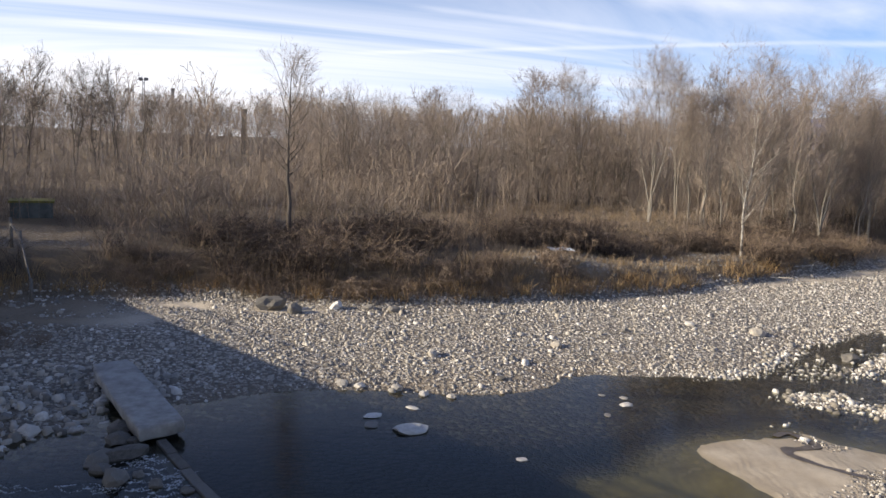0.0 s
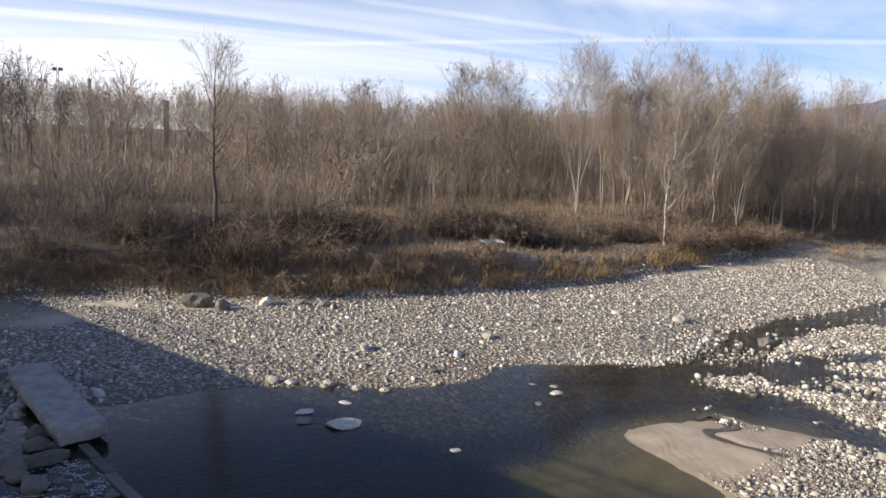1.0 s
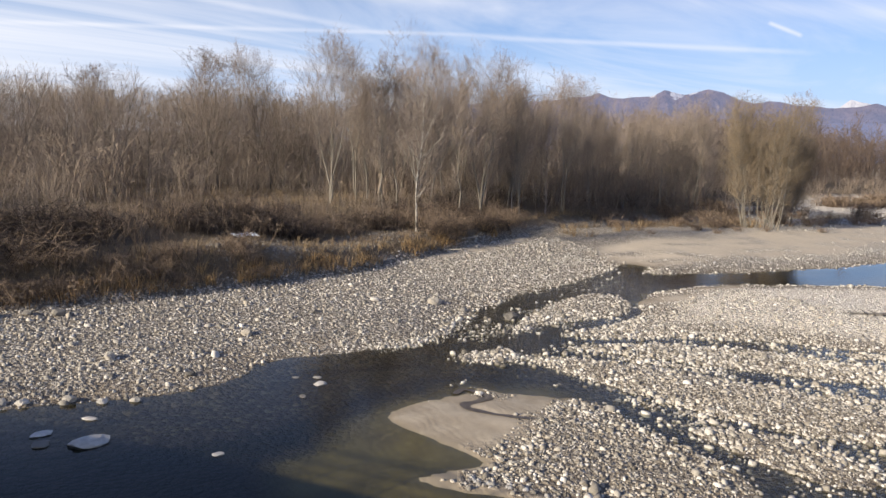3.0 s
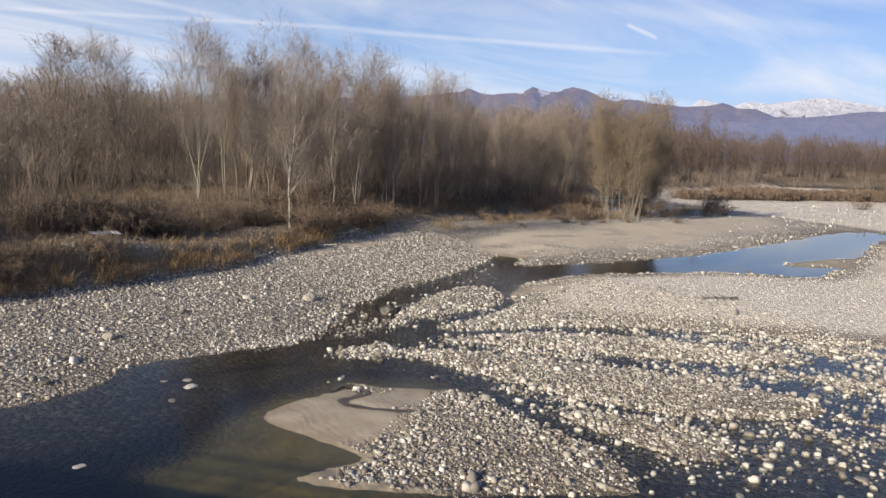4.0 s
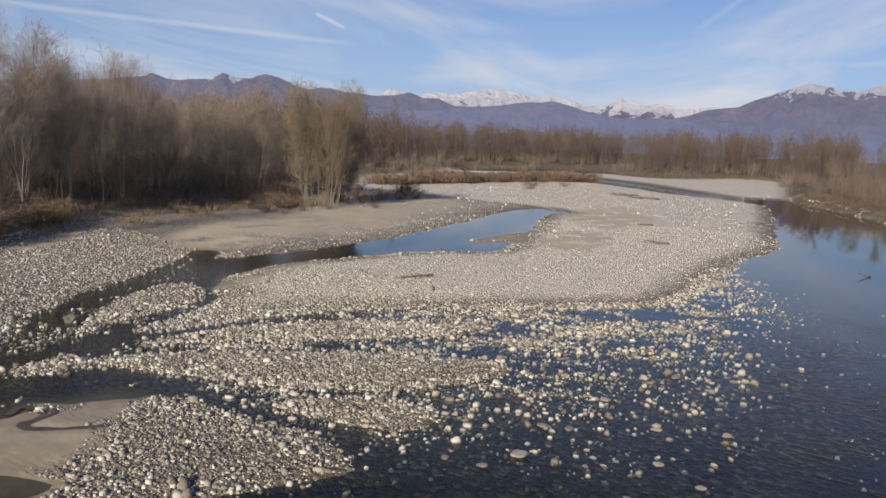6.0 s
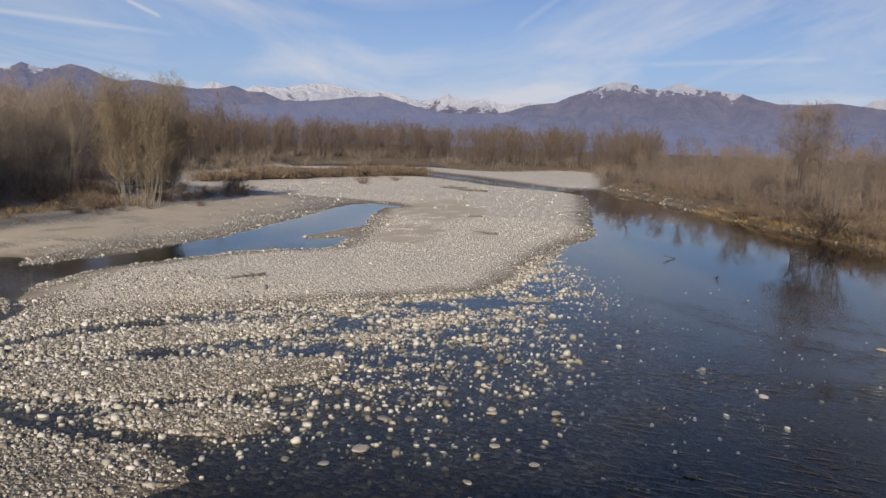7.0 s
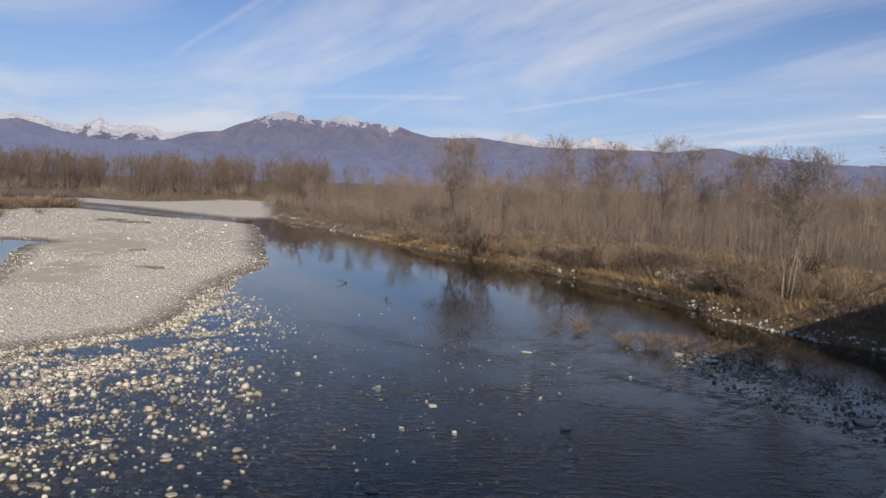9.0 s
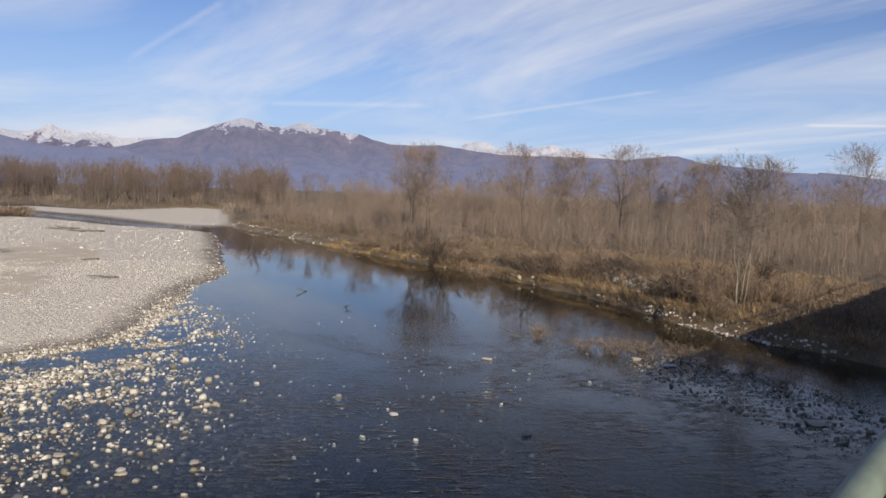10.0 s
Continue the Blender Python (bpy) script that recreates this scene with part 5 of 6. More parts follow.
wood("near_grass", 1200, 34, 68, -46, -12, RIGHT(0.3, 13), 0.3, 0.8, 197, TUFT, M_GOLD, "rank dry grass on the river bank", "grass")
wood("near_brambles", 75, 36, 72, -46, -10, RIGHT(1.0, 12), 0.8, 1.9, 199, BUSH, M_BRAMBLE, "brown bare bushes on the river bank", "bushes")
wood("edge_grass", 1900, 32, 110, -40, 10, RIGHT(-0.45, 1.5), 0.22, 0.5, 97, TUFT, M_GOLD, "dry straw-coloured grass hanging over the water", "grass")
wood("right_grass", 2600, 30, 160, -50, 36, RIGHT(0.2, 15), 0.2, 0.6, 95, TUFT, M_STRAW, "dry straw-coloured grass on the bank edge", "grass")


# ---- stones ----
def cobble_shape(seed, sides=5):
    """A low-cut river cobble, about one metre long, sunk a little into the ground."""
    rng = np.random.default_rng(seed)
    a = np.arange(sides) * 2 * np.pi / sides + rng.random() * 6
    r = 0.5 * (0.66 + 0.6 * rng.random(sides))
    sx, sy, h = 1.0, 0.52 + 0.36 * rng.random(), 0.21 + 0.22 * rng.random()
    ring0 = np.stack([np.cos(a) * r * sx, np.sin(a) * r * sy, np.full(sides, -0.16)], -1)
    ring1 = np.stack([np.cos(a) * r * 0.8 * sx, np.sin(a) * r * 0.8 * sy, h * (0.62 + 0.3 * rng.random(sides))], -1)
    top = np.array([[rng.normal() * 0.05, rng.normal() * 0.05, h]])
    i = np.arange(sides)
    j = (i + 1) % sides
    q = np.stack([i, j, sides + j, sides + i], -1)
    t = np.stack([sides + i, sides + j, np.full(sides, 2 * sides), np.full(sides, 2 * sides)], -1)
    return np.concatenate([ring0, ring1, top]), q, t[:, :3]


COBBLE = [cobble_shape(500 + i, 5 + i % 2) for i in range(16)]


def scatter_stones(name, label, places, size, mat, seed):
    rng = np.random.default_rng(seed)
    pick = rng.integers(0, len(COBBLE), len(places))
    turn = rng.random(len(places)) * 6.283
    tilt = rng.normal(size=(len(places), 2)) * 0.18
    vs, qs, ts, o = [], [], [], 0
    for k, (v, q, t) in enumerate(COBBLE):
        s = np.where(pick == k)[0]
        c, n = np.cos(turn[s])[:, None], np.sin(turn[s])[:, None]
        g = size[s][:, None]
        z = v[:, 2] + v[:, 0] * tilt[s, :1] + v[:, 1] * tilt[s, 1:]
        p = np.stack([(v[:, 0] * c - v[:, 1] * n) * g, (v[:, 0] * n + v[:, 1] * c) * g, z * g], -1) + places[s][:, None, :]
        vs.append(p.reshape(-1, 3))
        step = (np.arange(len(s)) * len(v))[:, None, None] + o
        qs.append((q[None] + step).reshape(-1, 4)), ts.append((t[None] + step).reshape(-1, 3))
        o += len(s) * len(v)
    ob = mesh(name, np.concatenate(vs), [np.concatenate(qs), np.concatenate(ts)], mat, None, True)
    return tagged(ob, label, "stones", kind="stuff")


def stone_sizes(n, mean, seed, spread_s=0.45, top=0.6):
    return np.minimum(np.random.default_rng(seed).lognormal(math.log(mean), spread_s, n), top)


def stones(name, label, n, x0, x1, y0, y1, keep, mean, seed, mat=None, top=0.6, lift=-9.0):
    p = spread(n, x0, x1, y0, y1, keep, seed)
    p[:, 2] = np.maximum(p[:, 2], lift)
    return scatter_stones(name, label, p, stone_sizes(len(p), mean, seed + 1, top=top), mat or M_STONE, seed + 2)


def shoal_edge(x, y):
    """Thinning of the stones towards the outer edge of the shallows."""
    return (0.08 + 0.92 * smooth(0.5, 6.5, inside(x, y, SHALLOWS) + 9 * smooth(30, 20, x))) * (1 - 0.4 * smooth(15, 10, y) * smooth(32, 26, x))


def bare(x, y):
    return 1 - np.clip(terrain(x, y)[1], 0, 1)


PALE = "pale grey and cream rounded river cobbles"
dry = lambda x, y, z, sl, sr: (z > 0.0) & (sl < 0.6) & (sr < 0.3) & (RNG.random(len(x)) < bare(x, y) * 1.02 - 0.02)
stones("left_bar_cobbles", PALE, 36000, -22, 34, 15, 54, dry, 0.087, 601)
stones("near_bar_cobbles", PALE, 9500, 6, 30, 8, 28, dry, 0.06, 611)
stones("damp_bar_cobbles", "damp brown and grey river cobbles on the low bar", 5000, 6, 24, 8, 24, dry, 0.065, 615, M_BANKSTONE)
stones("right_bar_cobbles", PALE, 24000, 16, 78, 10, 46, dry, 0.064, 621, M_PALESTONE)
stones("far_bar_cobbles", PALE, 4000, 60, 160, 12, 75, dry, 0.15, 631, M_PALESTONE)
stones("corner_cobbles", "coarse grey cobbles beside the broken sill", 900, -17, -8, 14, 24, lambda x, y, z, sl, sr: (z > -0.08), 0.24, 691, M_STONE, 0.5, lift=-0.02)
clumps = lambda x, y: smooth(0.36, 0.6, fnoise(x * 0.7, y * 0.7, 71, 3))
stones("shallow_cobbles", "wet and dry cobbles standing in shallow water", 19000, 8, 62, 3, 42, lambda x, y, z, sl, sr: (z > -0.065) & (z < 0.08) & (sl < 0) & (bare(x, y) > 0.7) & (RNG.random(len(x)) < (0.06 + 0.24 * smooth(18, 28, x) + 0.5 * clumps(x, y) + 0.6 * smooth(-0.055, 0.0, z)) * (0.2 + 0.8 * smooth(3, 11, 0.6 * y + 0.2 * x - 5)) * shoal_edge(x, y)), 0.105, 641, M_WETSTONE, 0.36, lift=-0.03)
stones("strewn_cobbles", "larger pale cobbles strewn through the shallow water", 1700, 10, 50, 4, 26, lambda x, y, z, sl, sr: (z > -0.1) & (z < 0.05) & (sl < 0) & (bare(x, y) > 0.7) & (RNG.random(len(x)) < (0.1 + clumps(x + 9, y + 4)) * smooth(4, 9, 0.6 * y + 0.2 * x - 5 + 4 * smooth(12, 20, x)) * shoal_edge(x, y)), 0.16, 645, M_WETSTONE, 0.42, lift=-0.02)
stones("river_cobbles", "scattered wet cobbles in the shallow river", 480, 12, 60, -12, 24, lambda x, y, z, sl, sr: (z < -0.02) & (z > -0.33) & (sr < 0) & (RNG.random(len(x)) < smooth(62, 20, x) * (0.12 + 0.88 * clumps(x + 50, y))), 0.1, 651, M_WETSTONE, 0.32, lift=-0.05)
stones("ledge_stones", "small stones strewn over the open ledge", 900, 4, 23, 38, 52, lambda x, y, z, sl, sr: (sl > 0.3) & (sl < 4.4), 0.1, 681, M_BANKSTONE)
stones("bank_stones", "grey stones along the foot of the bank", 650, 36, 165, -26, 36, lambda x, y, z, sl, sr: (sr > -0.6) & (sr < 0.9 + 1.2 * smooth(85, 110, x)) & (z > -0.1), 0.17, 671, M_STONE)
stones("foot_stones", "pale stones along the foot of the river bank", 260, 37, 52, -27, -17, lambda x, y, z, sl, sr: (sr > -0.7) & (sr < 0.25) & (z > -0.1), 0.14, 697, M_PALESTONE, 0.35, lift=-0.01)
stones("rubble", "grey broken rubble on the river bank", 130, 53, 66, -32, -20, lambda x, y, z, sl, sr: (sr > 1.5) & (sr < 7) & (fnoise(x * 0.4, y * 0.4, 5, 2) > 0.52), 0.34, 695, M_STONE, 0.8)
stones("pool_cobbles", "dark wet cobbles breaking the surface below the bank", 2600, 16, 38, -22, -12.5, lambda x, y, z, sl, sr: (z > -0.12) & (sr < 0), 0.105, 661, M_POOLSTONE, 0.3, lift=-0.022)


# ---- boulders, slab, sill ----
def boulder_mesh(seed, sub=2, flat=0.7):
    """A worn boulder one metre long."""
    rng = np.random.default_rng(seed)
    bm = bmesh.new()
    bmesh.ops.create_icosphere(bm, subdivisions=sub, radius=0.5)
    off = Vector(rng.uniform(-50, 50, 3))
    sx, sy, sz = 1.0, rng.uniform(0.62, 0.85), flat * rng.uniform(0.6, 0.9)
    for v in bm.verts:
        k = 1 + 0.5 * noise.noise(v.co * 2.1 + off) + 0.2 * noise.noise(v.co * 5 + off)
        v.co = Vector((v.co.x * sx * k, v.co.y * sy * k, max(v.co.z, -0.32) * sz * k))
    me = bpy.data.meshes.new("boulder")
    bm.to_mesh(me)
    bm.free()
    return me


BOULDERS = [boulder_mesh(700 + i) for i in range(5)]
FLATS = [boulder_mesh(720 + i, 2, 0.32) for i in range(3)]
for me in BOULDERS + FLATS:
    me.materials.append(M_STONE_ONE)


DARK_BOULDERS = [boulder_mesh(740 + i) for i in range(5)]
for me in DARK_BOULDERS:
    me.materials.append(M_DARKSTONE_ONE)


def boulder(x, y, size, turn, k=0, label="pale rounded boulder among the cobbles", flats=False, sink=0.3, z=None, squash=1.0):
    me = (FLATS if flats else BOULDERS)[k % (3 if flats else 5)]
    ob = tagged(new("boulder", me), label, "boulder", "boulders on the river bars")
    top = max(ground_at(x, y), -0.12) if z is None else z
    ob.matrix_world = pose(x, y, top + size * (0.5 - sink) * 0.5, 0, 0, turn) @ Matrix.Diagonal((size, size, size * squash, 1))
    return ob


DAMP = "dark wet boulder at the foot of the sill"
for n, (x, y, s) in enumerate([(-8.2, 18.8, 0.75), (-7.6, 17.9, 0.95), (-8.15, 17.5, 0.8), (-7.3, 16.5, 0.8), (-7.9, 17.0, 0.6), (-8.5, 19.6, 0.7), (-7.75, 18.9, 0.6), (-6.9, 16.9, 0.4), (-6.3, 16.4, 0.45), (-5.5, 16.2, 0.4), (-5.9, 15.6, 0.4)]):
    boulder(x, y, s, 40 * n, n, DAMP, z=-0.05).data = DARK_BOULDERS[n % 5]
for n, (x, y, s) in enumerate([(-9.6, 19.3, 0.42), (-10.6, 18.9, 0.6), (-11.1, 18.2, 0.45), (-9.1, 20.0, 0.36), (-11.6, 19.6, 0.42), (-12.0, 18.4, 0.55), (-12.8, 17.6, 0.6), (-10.2, 20.4, 0.34), (-12.6, 20.2, 0.36), (-9.9, 21.6, 0.45), (-10.4, 21.0, 0.4)]):
    boulder(x, y, s, 70 * n, n, "grey boulder at the water's edge")
for n, (x, y, s) in enumerate([(-1.3, 23.9, 0.42), (-0.4, 23.6, 0.34), (0.5, 23.5, 0.36), (-3.1, 24.1, 0.42), (-2.5, 24.0, 0.38), (-0.2, 27.3, 0.5), (4.7, 29.5, 0.48), (-2.1, 33.2, 0.6), (-4.6, 33.1, 0.75), (-3.2, 33.4, 0.5), (16.9, 30.3, 0.75), (14.3, 33.5, 0.7), (11.5, 34.2, 0.45), (2.2, 25.2, 0.35), (8.0, 32.0, 0.4)]):
    boulder(x, y, s, 55 * n, n, sink=0.2)
boulder(-7.4, 32.5, 1.15, 20, 1, "large dark boulder on the cobble bar", sink=0.12, squash=1.5).data = DARK_BOULDERS[1]
boulder(-6.3, 32.1, 0.8, 80, 3, "dark mossy boulder beside a larger one", sink=0.2, squash=1.2).data = DARK_BOULDERS[3]
for n, (x, y, s) in enumerate([(-1.85, 21.45, 0.55), (-1.8, 20.75, 0.52), (-0.65, 20.5, 1.0), (-0.7, 22.3, 0.4), (2.3, 18.8, 0.3), (6.1, 23.5, 0.5), (5.3, 22.5, 0.3), (6.2, 24.2, 0.3), (5.5, 24.4, 0.25)]):
    boulder(x, y, s, 25 + 40 * n if n != 2 else 20, n, "flat pale stone lying awash in the pool", True, 0.42, 0.0, 0.7)
for n, (x, y, s) in enumerate([(26.6, 7.9, 0.4), (22.6, 8.9, 0.36), (21.1, 6.7, 0.34), (19.5, 8.7, 0.36), (19.2, 9.4, 0.34), (15.7, 9.3, 0.3), (15.5, 10.3, 0.28), (18.7, 5.8, 0.3), (21.4, 6.8, 0.32), (16.3, 5.7, 0.26), (18.0, 4.5, 0.28), (22.0, 4.9, 0.36), (36.1, -5.8, 0.5), (24.6, -5.4, 0.45), (26.8, -1.0, 0.4), (19.1, 0.8, 0.3), (16.9, 8.9, 0.5), (36.4, -13.4, 0.6), (35.0, -14.6, 0.7), (36.0, -15.8, 0.5), (25.8, -16.4, 0.75)]):
    boulder(x, y, s, 66 * n, n, "pale stone standing out of the shallow river", True, 0.36, 0.0)


def slab():
    """A tipped concrete slab half a metre thick, its edges broken."""
    bm = bmesh.new()
    bmesh.ops.create_cube(bm, size=1, matrix=Matrix.Diagonal((5.9, 1.2, 0.34, 1)))
    bmesh.ops.bevel(bm, geom=bm.edges[:], offset=0.025, segments=1, affect="EDGES")
    bmesh.ops.subdivide_edges(bm, edges=[e for e in bm.edges if e.calc_length() > 0.4], cuts=7, use_grid_fill=True)
    for v in bm.verts:
        d = noise.noise(v.co * 2.1) * 0.05 + noise.noise(v.co * 6.0) * 0.025
        v.co += Vector((d * 1.4 * (abs(v.co.x) > 2.7) * 2, d * (1 if abs(v.co.y) > 0.45 else 0), d * 0.5))
        if v.co.x < -2.3:
            v.co.y *= 0.86
    ob = tagged(part("concrete_slab", bm, M_SLAB, None, "", True), "weathered pale concrete slab lying tipped on cobbles", "concrete slab")
    ob.matrix_world = pose(-8.85, 21.35, 0.34, 3, 1.5, -54)
    return ob


M_SLAB = plain_material("weathered_concrete", (0.36, 0.35, 0.325), (0.2, 0.19, 0.17), 0.9, 0.0, 2.2)
slab()


def sill():
    root = tagged(new("sill"), "low broken concrete sill with water spilling over", "weir")
    way = Vector((2.7, -3.6, 0)).normalized()
    for k in range(6):
        c = Vector((-7.15, 18.9, 0.02)) + way * (0.55 + k * 1.0)
        b = part("sill_block", box_bm(0.985, 0.26, 0.5, 0.012), M_DARKSTONE_ONE, root)
        b.matrix_world = Matrix.Translation(c) @ pose(0, 0, -0.2 - 0.015 * (k % 3), (k % 3 - 1) * 2, 0, math.degrees(math.atan2(way.y, way.x)) + (k % 2) * 2)


sill()


def foam():
    """Broken white water below the sill: strands of small bubbles drawn out downstream."""
    rng = np.random.default_rng(31)
    p = []
    for cx, cy, rx, ry, n in ((-6.9, 17.6, 0.5, 0.35, 16), (-6.2, 16.9, 0.6, 0.4, 20), (-7.0, 16.2, 0.8, 0.35, 14), (-5.6, 16.0, 0.5, 0.4, 14), (-9.2, 15.4, 1.0, 0.6, 6)):
        for _ in range(n):
            x, y, a = cx + rng.normal() * rx * 0.6, cy + rng.normal() * ry * 0.6, math.radians(205 + rng.normal() * 25)
            s = np.linspace(0, 0.25 + 0.5 * rng.random(), 34)
            p.append(np.column_stack([x + np.cos(a) * s + rng.normal(size=34) * 0.016, y + np.sin(a) * s + 0.12 * np.sin(s * 7 + a) + rng.normal(size=34) * 0.016, np.full(34, -0.004)]))
    p = np.concatenate(p)
    ob = scatter_stones("foam", "white broken water below the sill", p, rng.lognormal(math.log(0.022), 0.45, len(p)), M_FOAM, 33)
    return tagged(ob, category="water")


M_FOAM = plain_material("foam", (0.6, 0.63, 0.66), (0.35, 0.39, 0.43), 0.5, 0.0, 9.0)
foam()


# ---- built things ----
def block_hut():
    root = tagged(new("block_hut"), "low grey block hut with a mossy yellow-green roof slab", "hut")
    root.matrix_world = pose(-23.3, 42.6, ground_at(-23.3, 42.6) - 0.45, 0, 0, 26)
    part("wall", box_bm(2.1, 1.6, 1.25, 0.02, (0, 0, 0.62)), M_DARKBLOCK, root)
    part("roof_slab", box_bm(2.3, 1.8, 0.12, 0.02, (0, 0, 1.31)), M_MOSS, root, "mossy concrete roof slab")


M_DARKBLOCK = plain_material("damp_block", (0.13, 0.14, 0.13), (0.07, 0.08, 0.07), 0.9, 0.0, 2.0)
M_MOSS = plain_material("moss", (0.22, 0.20, 0.05), (0.12, 0.12, 0.04), 0.95, 0.0, 5.0)
block_hut()


def timber_fence():
    root = tagged(new("fence"), "leaning old timber posts joined by a sagging rail", "fence")
    spots = [(-20.1, 34.9, 1.5, 3), (-19.0, 33.7, 1.7, -4), (-17.3, 31.4, 1.2, 6)]
    tops = []
    for x, y, h, tilt in spots:
        bm = bmesh.new()
        bmesh.ops.create_cone(bm, cap_ends=True, segments=9, radius1=0.09, radius2=0.07, depth=h)
        b = part("post", bm, M_WOOD, root, "", True)
        b.matrix_world = pose(x, y, ground_at(x, y) + h / 2 - 0.1, tilt, tilt * 0.6, 0)
        tops.append(Vector((x, y, ground_at(x, y) + h * 0.75)))
    for a, b in zip(tops, tops[1:]):
        d = b - a
        bm = bmesh.new()
        bmesh.ops.create_cone(bm, cap_ends=True, segments=8, radius1=0.05, radius2=0.04, depth=d.length)
        r = part("rail", bm, M_WOOD, root, "", True)
        r.matrix_world = Matrix.Translation((a + b) / 2) @ d.to_track_quat("Z", "Y").to_matrix().to_4x4()


timber_fence()


def floodlight_mast(az, d, top):
    x, y = polar(az, d)
    base = ground_at(x, y)
    h = top - base
    root = tagged(new("floodlight_mast"), "tall lattice floodlight mast beyond the wood", "mast", "floodlight masts")
    root.matrix_world = pose(x, y, base, 0, 0, 20)
    lines = []
    for sx, sy in ((-1, -1), (1, -1), (1, 1), (-1, 1)):
        leg = np.array([[[sx * 0.55, sy * 0.55, 0], [sx * 0.28, sy * 0.28, h * 0.5], [sx * 0.2, sy * 0.2, h]]], dtype=float)
        v, f = tubes(leg, np.full((1, 3), 0.06), 4)
        mesh("mast_leg", v, [f], M_STEEL, root)
    for k in range(12):
        z0, z1 = h * k / 12, h * (k + 1) / 12
        w0, w1 = 0.55 - 0.35 * k / 12, 0.55 - 0.35 * (k + 1) / 12
        for s in (-1, 1):
            lines.append([[-w0 * s, s * w0, z0], [w1 * s, s * w1, z1]])
            lines.append([[s * w0, -w0 * s, z0], [s * w1, w1 * s, z1]])
    L = np.array(lines, dtype=float)
    v, f = tubes(L, np.full(L.shape[:2], 0.035), 3)
    mesh("lattice", v, [f], M_STEEL, root)
    for k in (-0.6, 0.6):
        part("floodlight", box_bm(0.9, 0.5, 0.7, 0.05, (k, 0, h + 0.2)), M_STEEL, root)


floodlight_mast(-21.7, 190, 19.6)
floodlight_mast(-22.6, 215, 18.2)


def far_tower(az, d, top, w, name, label, category, mat):
    x, y = polar(az, d)
    base = ground_at(x, y)
    root = tagged(new(name), label, category)
    root.matrix_world = pose(x, y, base, 0, 0, -az)
    part("shaft", box_bm(w, w, top - base, 0.1, (0, 0, (top - base) / 2)), mat, root)
    part("cap", box_bm(w * 1.25, w * 1.25, w * 0.4, 0.05, (0, 0, top - base + w * 0.15)), mat, root)


far_tower(-19.8, 240, 20.5, 0.9, "chimney", "thin grey chimney above the trees", "chimney", M_CONCRETE)
far_tower(-14.95, 225, 15.0, 1.5, "water_tower", "dark square tower above the wood", "tower", M_DARKBLOCK)
far_tower(0.0, 260, 19.4, 1.6, "bell_tower", "grey square bell tower above the wood", "tower", M_CONCRETE)


def shed():
    x, y = polar(122.7, 190)
    root = tagged(new("shed"), "pale plastered shed with a shallow roof beyond the thicket", "shed")
    root.matrix_world = pose(x, y, ground_at(x, y) + 0.0, 0, 0, -110)
    part("wall", box_bm(9, 4, 5.6, 0.03, (0, 0, 2.8)), M_PLASTER, root)
    bm = box_bm(9.6, 4.6, 0.25, 0.03, (0, 0, 5.72))
    part("roof", bm, M_CONCRETE, root)
    for k in (-1.6, 1.6):
        part("window", box_bm(0.9, 0.06, 1.1, 0.01, (k, -2.02, 3.6)), M_DARKBLOCK, root)


M_PLASTER = plain_material("pale_plaster", (0.46, 0.43, 0.36), (0.36, 0.33, 0.27), 0.9, 0.0, 1.0)
shed()


def torn_sheet():
    n, m = 26, 16
    u, v = np.meshgrid(np.linspace(-1, 1, n), np.linspace(-1, 1, m))
    x, y = u * 0.85 + 0.1 * np.sin(v * 5), v * 0.45 + 0.12 * np.sin(u * 4)
    x, y = x * (0.75 + 0.5 * fnoise(u * 1.7, v * 1.7, 8)), y * (0.6 + 0.8 * fnoise(u * 2.1 + 9, v * 2.1, 3))
    z = 0.42 * np.abs(fnoise(u * 2.6 + 4, v * 2.6, 5) - 0.5) + 0.14 * fnoise(u * 6, v * 6, 6) + 0.02
    i, j = np.meshgrid(np.arange(n - 1), np.arange(m - 1))
    q = np.stack([j * n + i, j * n + i + 1, (j + 1) * n + i + 1, (j + 1) * n + i], -1).reshape(-1, 4)
    ob = mesh("plastic_sheet", np.stack([x.ravel(), y.ravel(), z.ravel()], -1), [q], M_SHEET)
    sol = ob.modifiers.new("thickness", "SOLIDIFY")
    sol.thickness = 0.01
    ob.matrix_world = pose(6.8, 43.4, ground_at(6.8, 43.4) + 0.03, 4, 0, 10) @ Matrix.Scale(0.78, 4)
    tagged(ob, "crumpled pale plastic sheet lying on the bank", "plastic sheet")


M_SHEET = plain_material("pale_plastic", (0.72, 0.76, 0.8), (0.55, 0.58, 0.62), 0.35, 0.0, 6.0)
torn_sheet()


hedge = np.array([[*polar(119.0 + 0.066 * i, 158 - 4 * (i % 3)), 0.0] for i in range(120)])
hedge[:, 2] = height(hedge[:, 0], hedge[:, 1])
scatter_shapes("hedge", "brown bare hedge in front of the pale shed", "hedge", FAR_FOREST, hedge, sizes(120, 0.44, 0.5, 5), M_STEM_RED, 7)


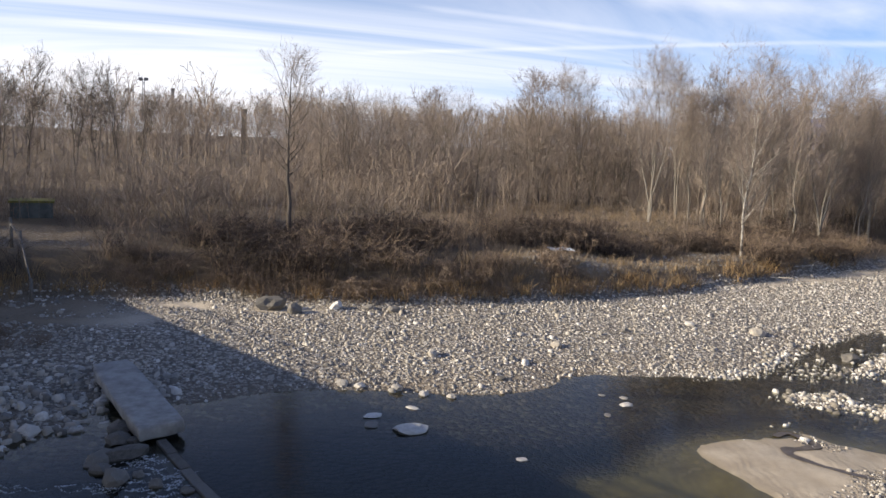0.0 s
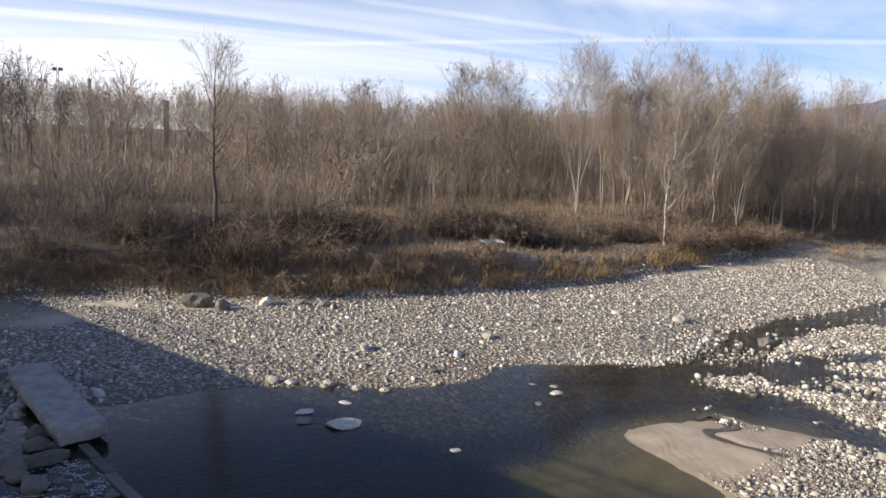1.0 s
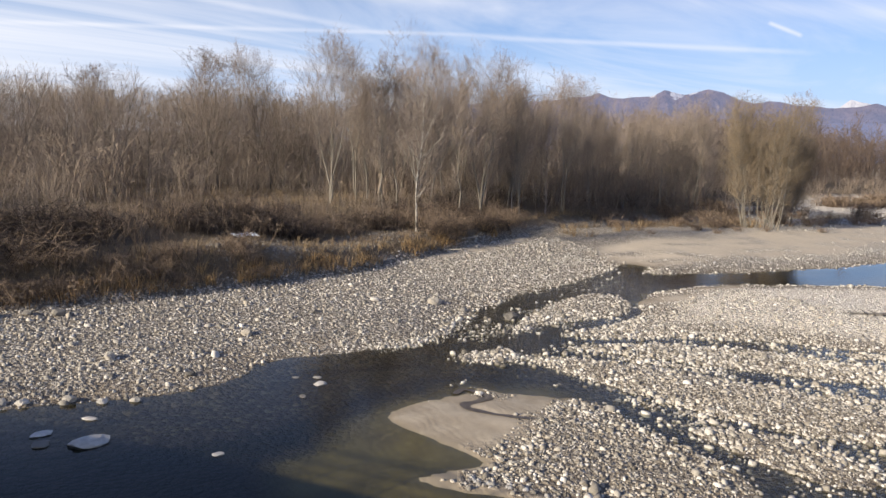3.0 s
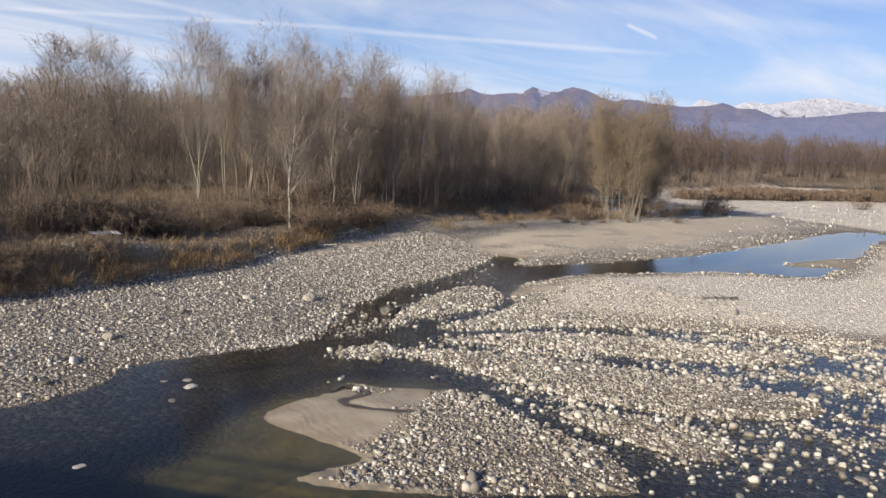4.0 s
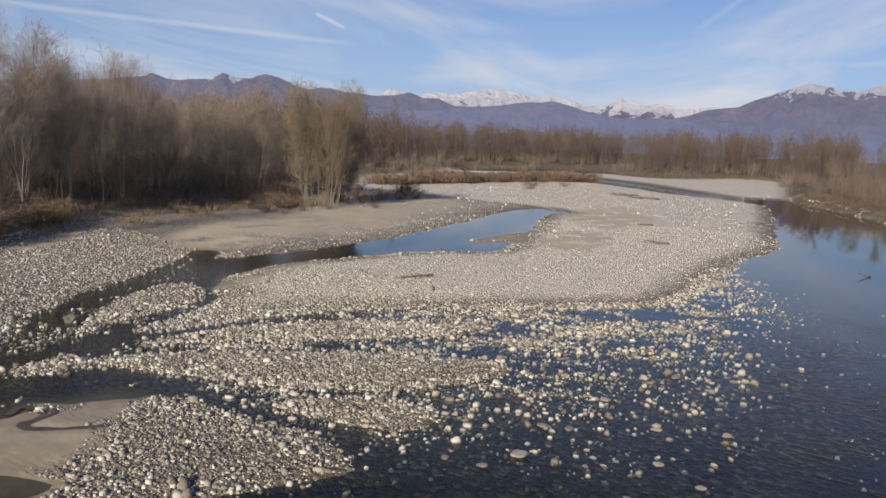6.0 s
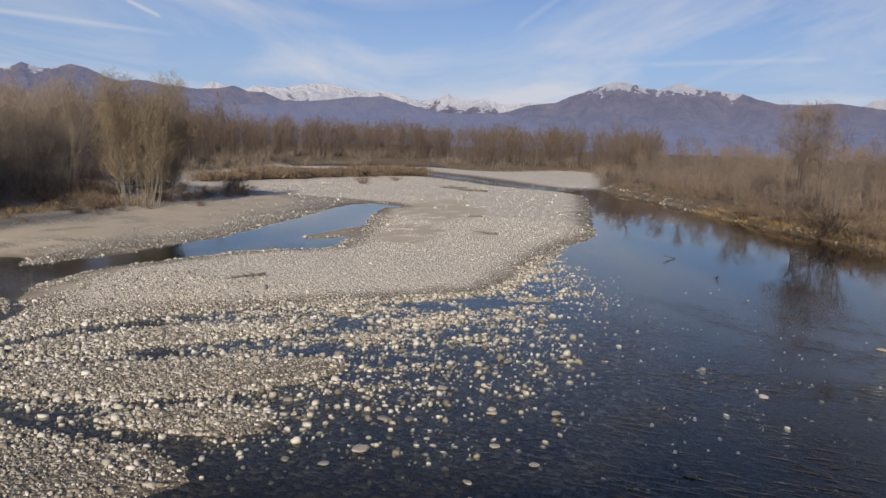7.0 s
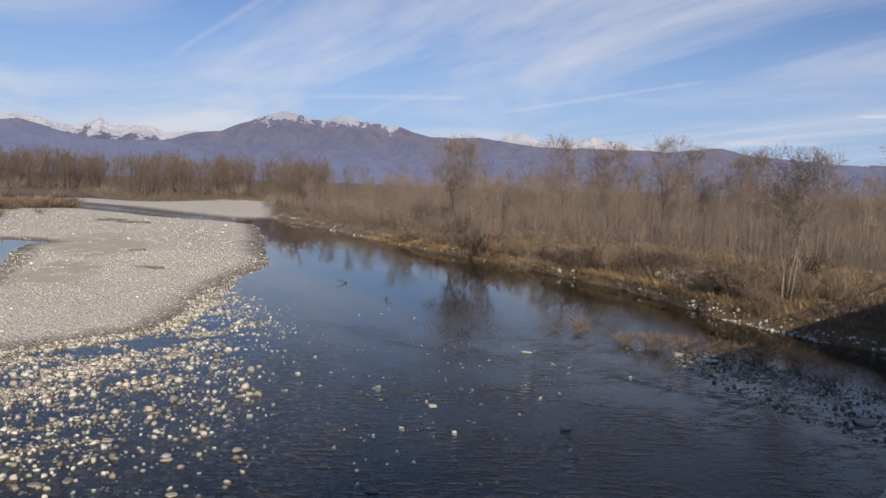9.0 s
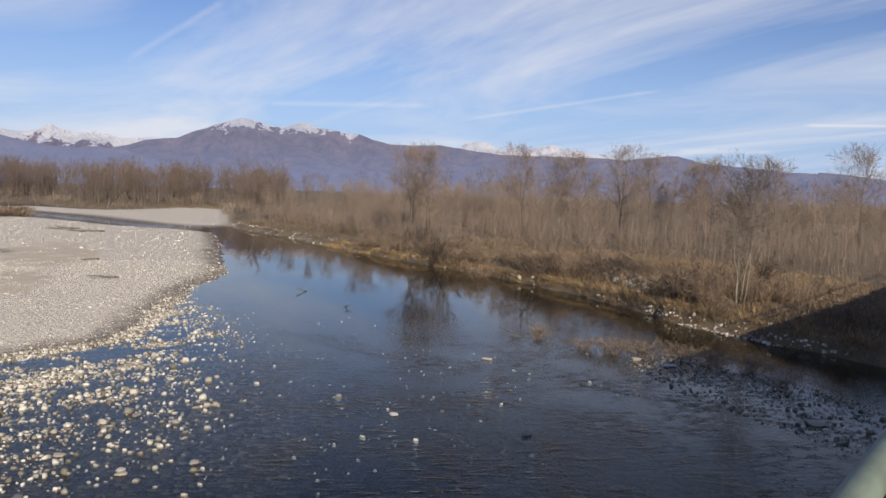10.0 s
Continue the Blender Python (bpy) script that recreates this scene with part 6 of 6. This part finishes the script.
# ---- driftwood ----
def driftwood(x, y, length, turn, seed, label, z=None, knots=4, r=0.05, mat=None, rise=0.1):
    """A stranded branch: a crooked stem with broken side limbs and a root end."""
    rng = np.random.default_rng(seed)
    s = np.linspace(0, 1, 7)
    P = np.stack([(s - 0.5) * length, np.cumsum(rng.normal(size=7)) * 0.03 * length, 0.04 + rise * s * length], -1)[None]
    Rr = (r * (1.25 - 0.95 * s))[None]
    P1, R1 = sprout(P, Rr, knots, 0.02, 0.9, 52, 0.3, 0.25, 3, rng)
    root = tagged(new("driftwood"), label, "driftwood")
    root.matrix_world = pose(x, y, (ground_at(x, y) if z is None else z), 0, 0, turn)
    v, f = tubes(P, Rr, 7)
    mesh("stem", v, [f], mat or M_WOOD, root)
    for k in range(len(P1)):
        v, f = tubes(P1[k:k + 1], np.maximum(R1[k:k + 1], 0.008), 5)
        mesh("limb", v, [f], mat or M_WOOD, root)


STRANDED = "grey stranded branch with its root on the cobble bar"
driftwood(34.3, 25.5, 2.4, 152, 1, STRANDED, knots=11, r=0.1, rise=-0.02)
driftwood(61.9, 21.0, 2.4, 120, 2, STRANDED, knots=7, r=0.08)
driftwood(76.0, 27.0, 1.6, 100, 3, "short dark log on the cobble bar", knots=3, r=0.16, rise=0.02)
driftwood(121.9, 47.3, 5.0, 130, 4, "heap of dark driftwood on the far bar", knots=9, r=0.2, rise=0.04)
driftwood(116.8, 42.0, 5.0, 110, 5, "heap of dark driftwood on the far bar", knots=9, r=0.2, rise=0.04)
driftwood(46.6, 32.1, 1.2, 60, 6, "small snag sticking out of the pool", 0.0, 6, 0.07)
driftwood(59.5, 5.2, 1.3, 150, 7, "dark dead branch rising out of the river", -0.05, 12, 0.035, rise=0.22)
driftwood(51.8, 1.3, 1.3, 200, 8, "dark dead branch rising out of the river", -0.05, 6, 0.03, rise=0.2)
driftwood(42.0, -8.0, 1.3, 80, 9, "dark dead branch rising out of the river", -0.05, 6, 0.025, rise=0.45)
driftwood(44.5, -9.8, 1.6, 20, 10, "dark dead branch rising out of the river", -0.05, 8, 0.03, rise=0.25)
driftwood(24.0, 50.6, 4.6, 20, 11, "long pale fallen branch at the foot of the bank", None, 6, 0.07, M_PALE, 0.05)
driftwood(20.6, 47.0, 2.6, -40, 12, "pale fallen branch at the foot of the bank", None, 5, 0.05, M_PALE, 0.12)


def drift_brush(x, y, size, seed):
    ob = scatter_shapes("drift_brush", "tangle of brown drift brush caught on stones in the river", "brush", [bush_shape(seed, 52, 7, 0.011, 1.35, -0.5)], np.array([[x, y, 0.0]]), np.array([size]), M_BRAMBLE, seed)
    ob["kind"] = ""
    del ob["kind"]
    tagged(ob, group="drift brush in the shallows")


for n, (x, y, s) in enumerate([(37.6, -12.6, 1.0), (36.8, -14.0, 1.15), (36.2, -15.6, 1.1), (35.4, -17.0, 1.0), (38.6, -11.4, 0.8), (34.0, -18.2, 0.9), (41.6, -9.6, 0.6), (44.0, -10.2, 0.55), (31.0, -18.0, 0.8)]):
    drift_brush(x, y, s, 900 + n)
for n, (x, y, s) in enumerate([(-14.9, 25.0, 0.55), (-14.0, 25.8, 0.5), (-15.8, 26.6, 0.55), (-18.4, 30.6, 0.6), (-16.6, 25.4, 0.6)]):
    ob = scatter_shapes("dry_bush", "low dry brown bush on the shaded slope", "bush", [bush_shape(930 + n, 30, 7, 0.014, 1.2, -0.5)], np.array([[x, y, ground_at(x, y)]]), np.array([s]), M_BRAMBLE, n)
    del ob["kind"]


for n, (x, y) in enumerate([(72.4, -10.7), (67.9, -15.6), (56.2, -26.2), (50.6, -21.7), (51.1, -25.7), (82.1, -7.4), (69.2, -17.7), (52.3, -28.3)]):
    ob = scatter_shapes("bank_bush", "dark bare bush leaning over the river bank", "bush", [bush_shape(960 + n, 40, 9, 0.012, 1.0, -0.4)], np.array([[x, y, ground_at(x, y)]]), np.array([1.8 + 0.35 * (n % 3)]), M_DARKBUSH if n % 2 else M_BRAMBLE, n)
    del ob["kind"]
    tagged(ob, group="bushes on the river bank")


for n, (x, y) in enumerate([(137.7, 79.6), (141.5, 77.2), (147.8, 75.9), (154.7, 74.5), (165.6, 74.0), (81.7, 60.9), (69.2, 59.5), (77.8, 60.3), (121.7, 65.0), (135.8, 65.0)]):
    ob = scatter_shapes("scrub_bush", "low brown scrub bush on the far gravel", "bush", [bush_shape(980 + n, 46, 9, 0.014, 1.4, -0.5)], np.array([[x, y, ground_at(x, y)]]), np.array([1.0 + 0.35 * (n % 3)]), M_BRAMBLE, n)
    del ob["kind"]
    tagged(ob, group="scrub on the far gravel")


# ---- single cobbles nearest to the bridge ----
SINGLE = []
for i in range(8):
    me = boulder_mesh(760 + i, 1, 0.62)
    me.materials.append(M_STONE_ONE)
    me.name = "cobble"
    SINGLE.append(me)
near = spread(300, 7, 26, 3, 20, lambda x, y, z, sl, sr: (z > -0.08) & (bare(x, y) > 0.75) & (RNG.random(len(x)) < 0.25 + clumps(x, y)), 801)
for n, (x, y, z) in enumerate(near):
    s = 0.09 + 0.15 * hash2(n, 1, 5) ** 2
    ob = new("cobble", SINGLE[n % 8])
    ob.parent = GROUND
    ob.matrix_world = pose(x, y, max(z, -0.1) + s * 0.16, 0, 0, 47 * n) @ Matrix.Scale(s, 4)
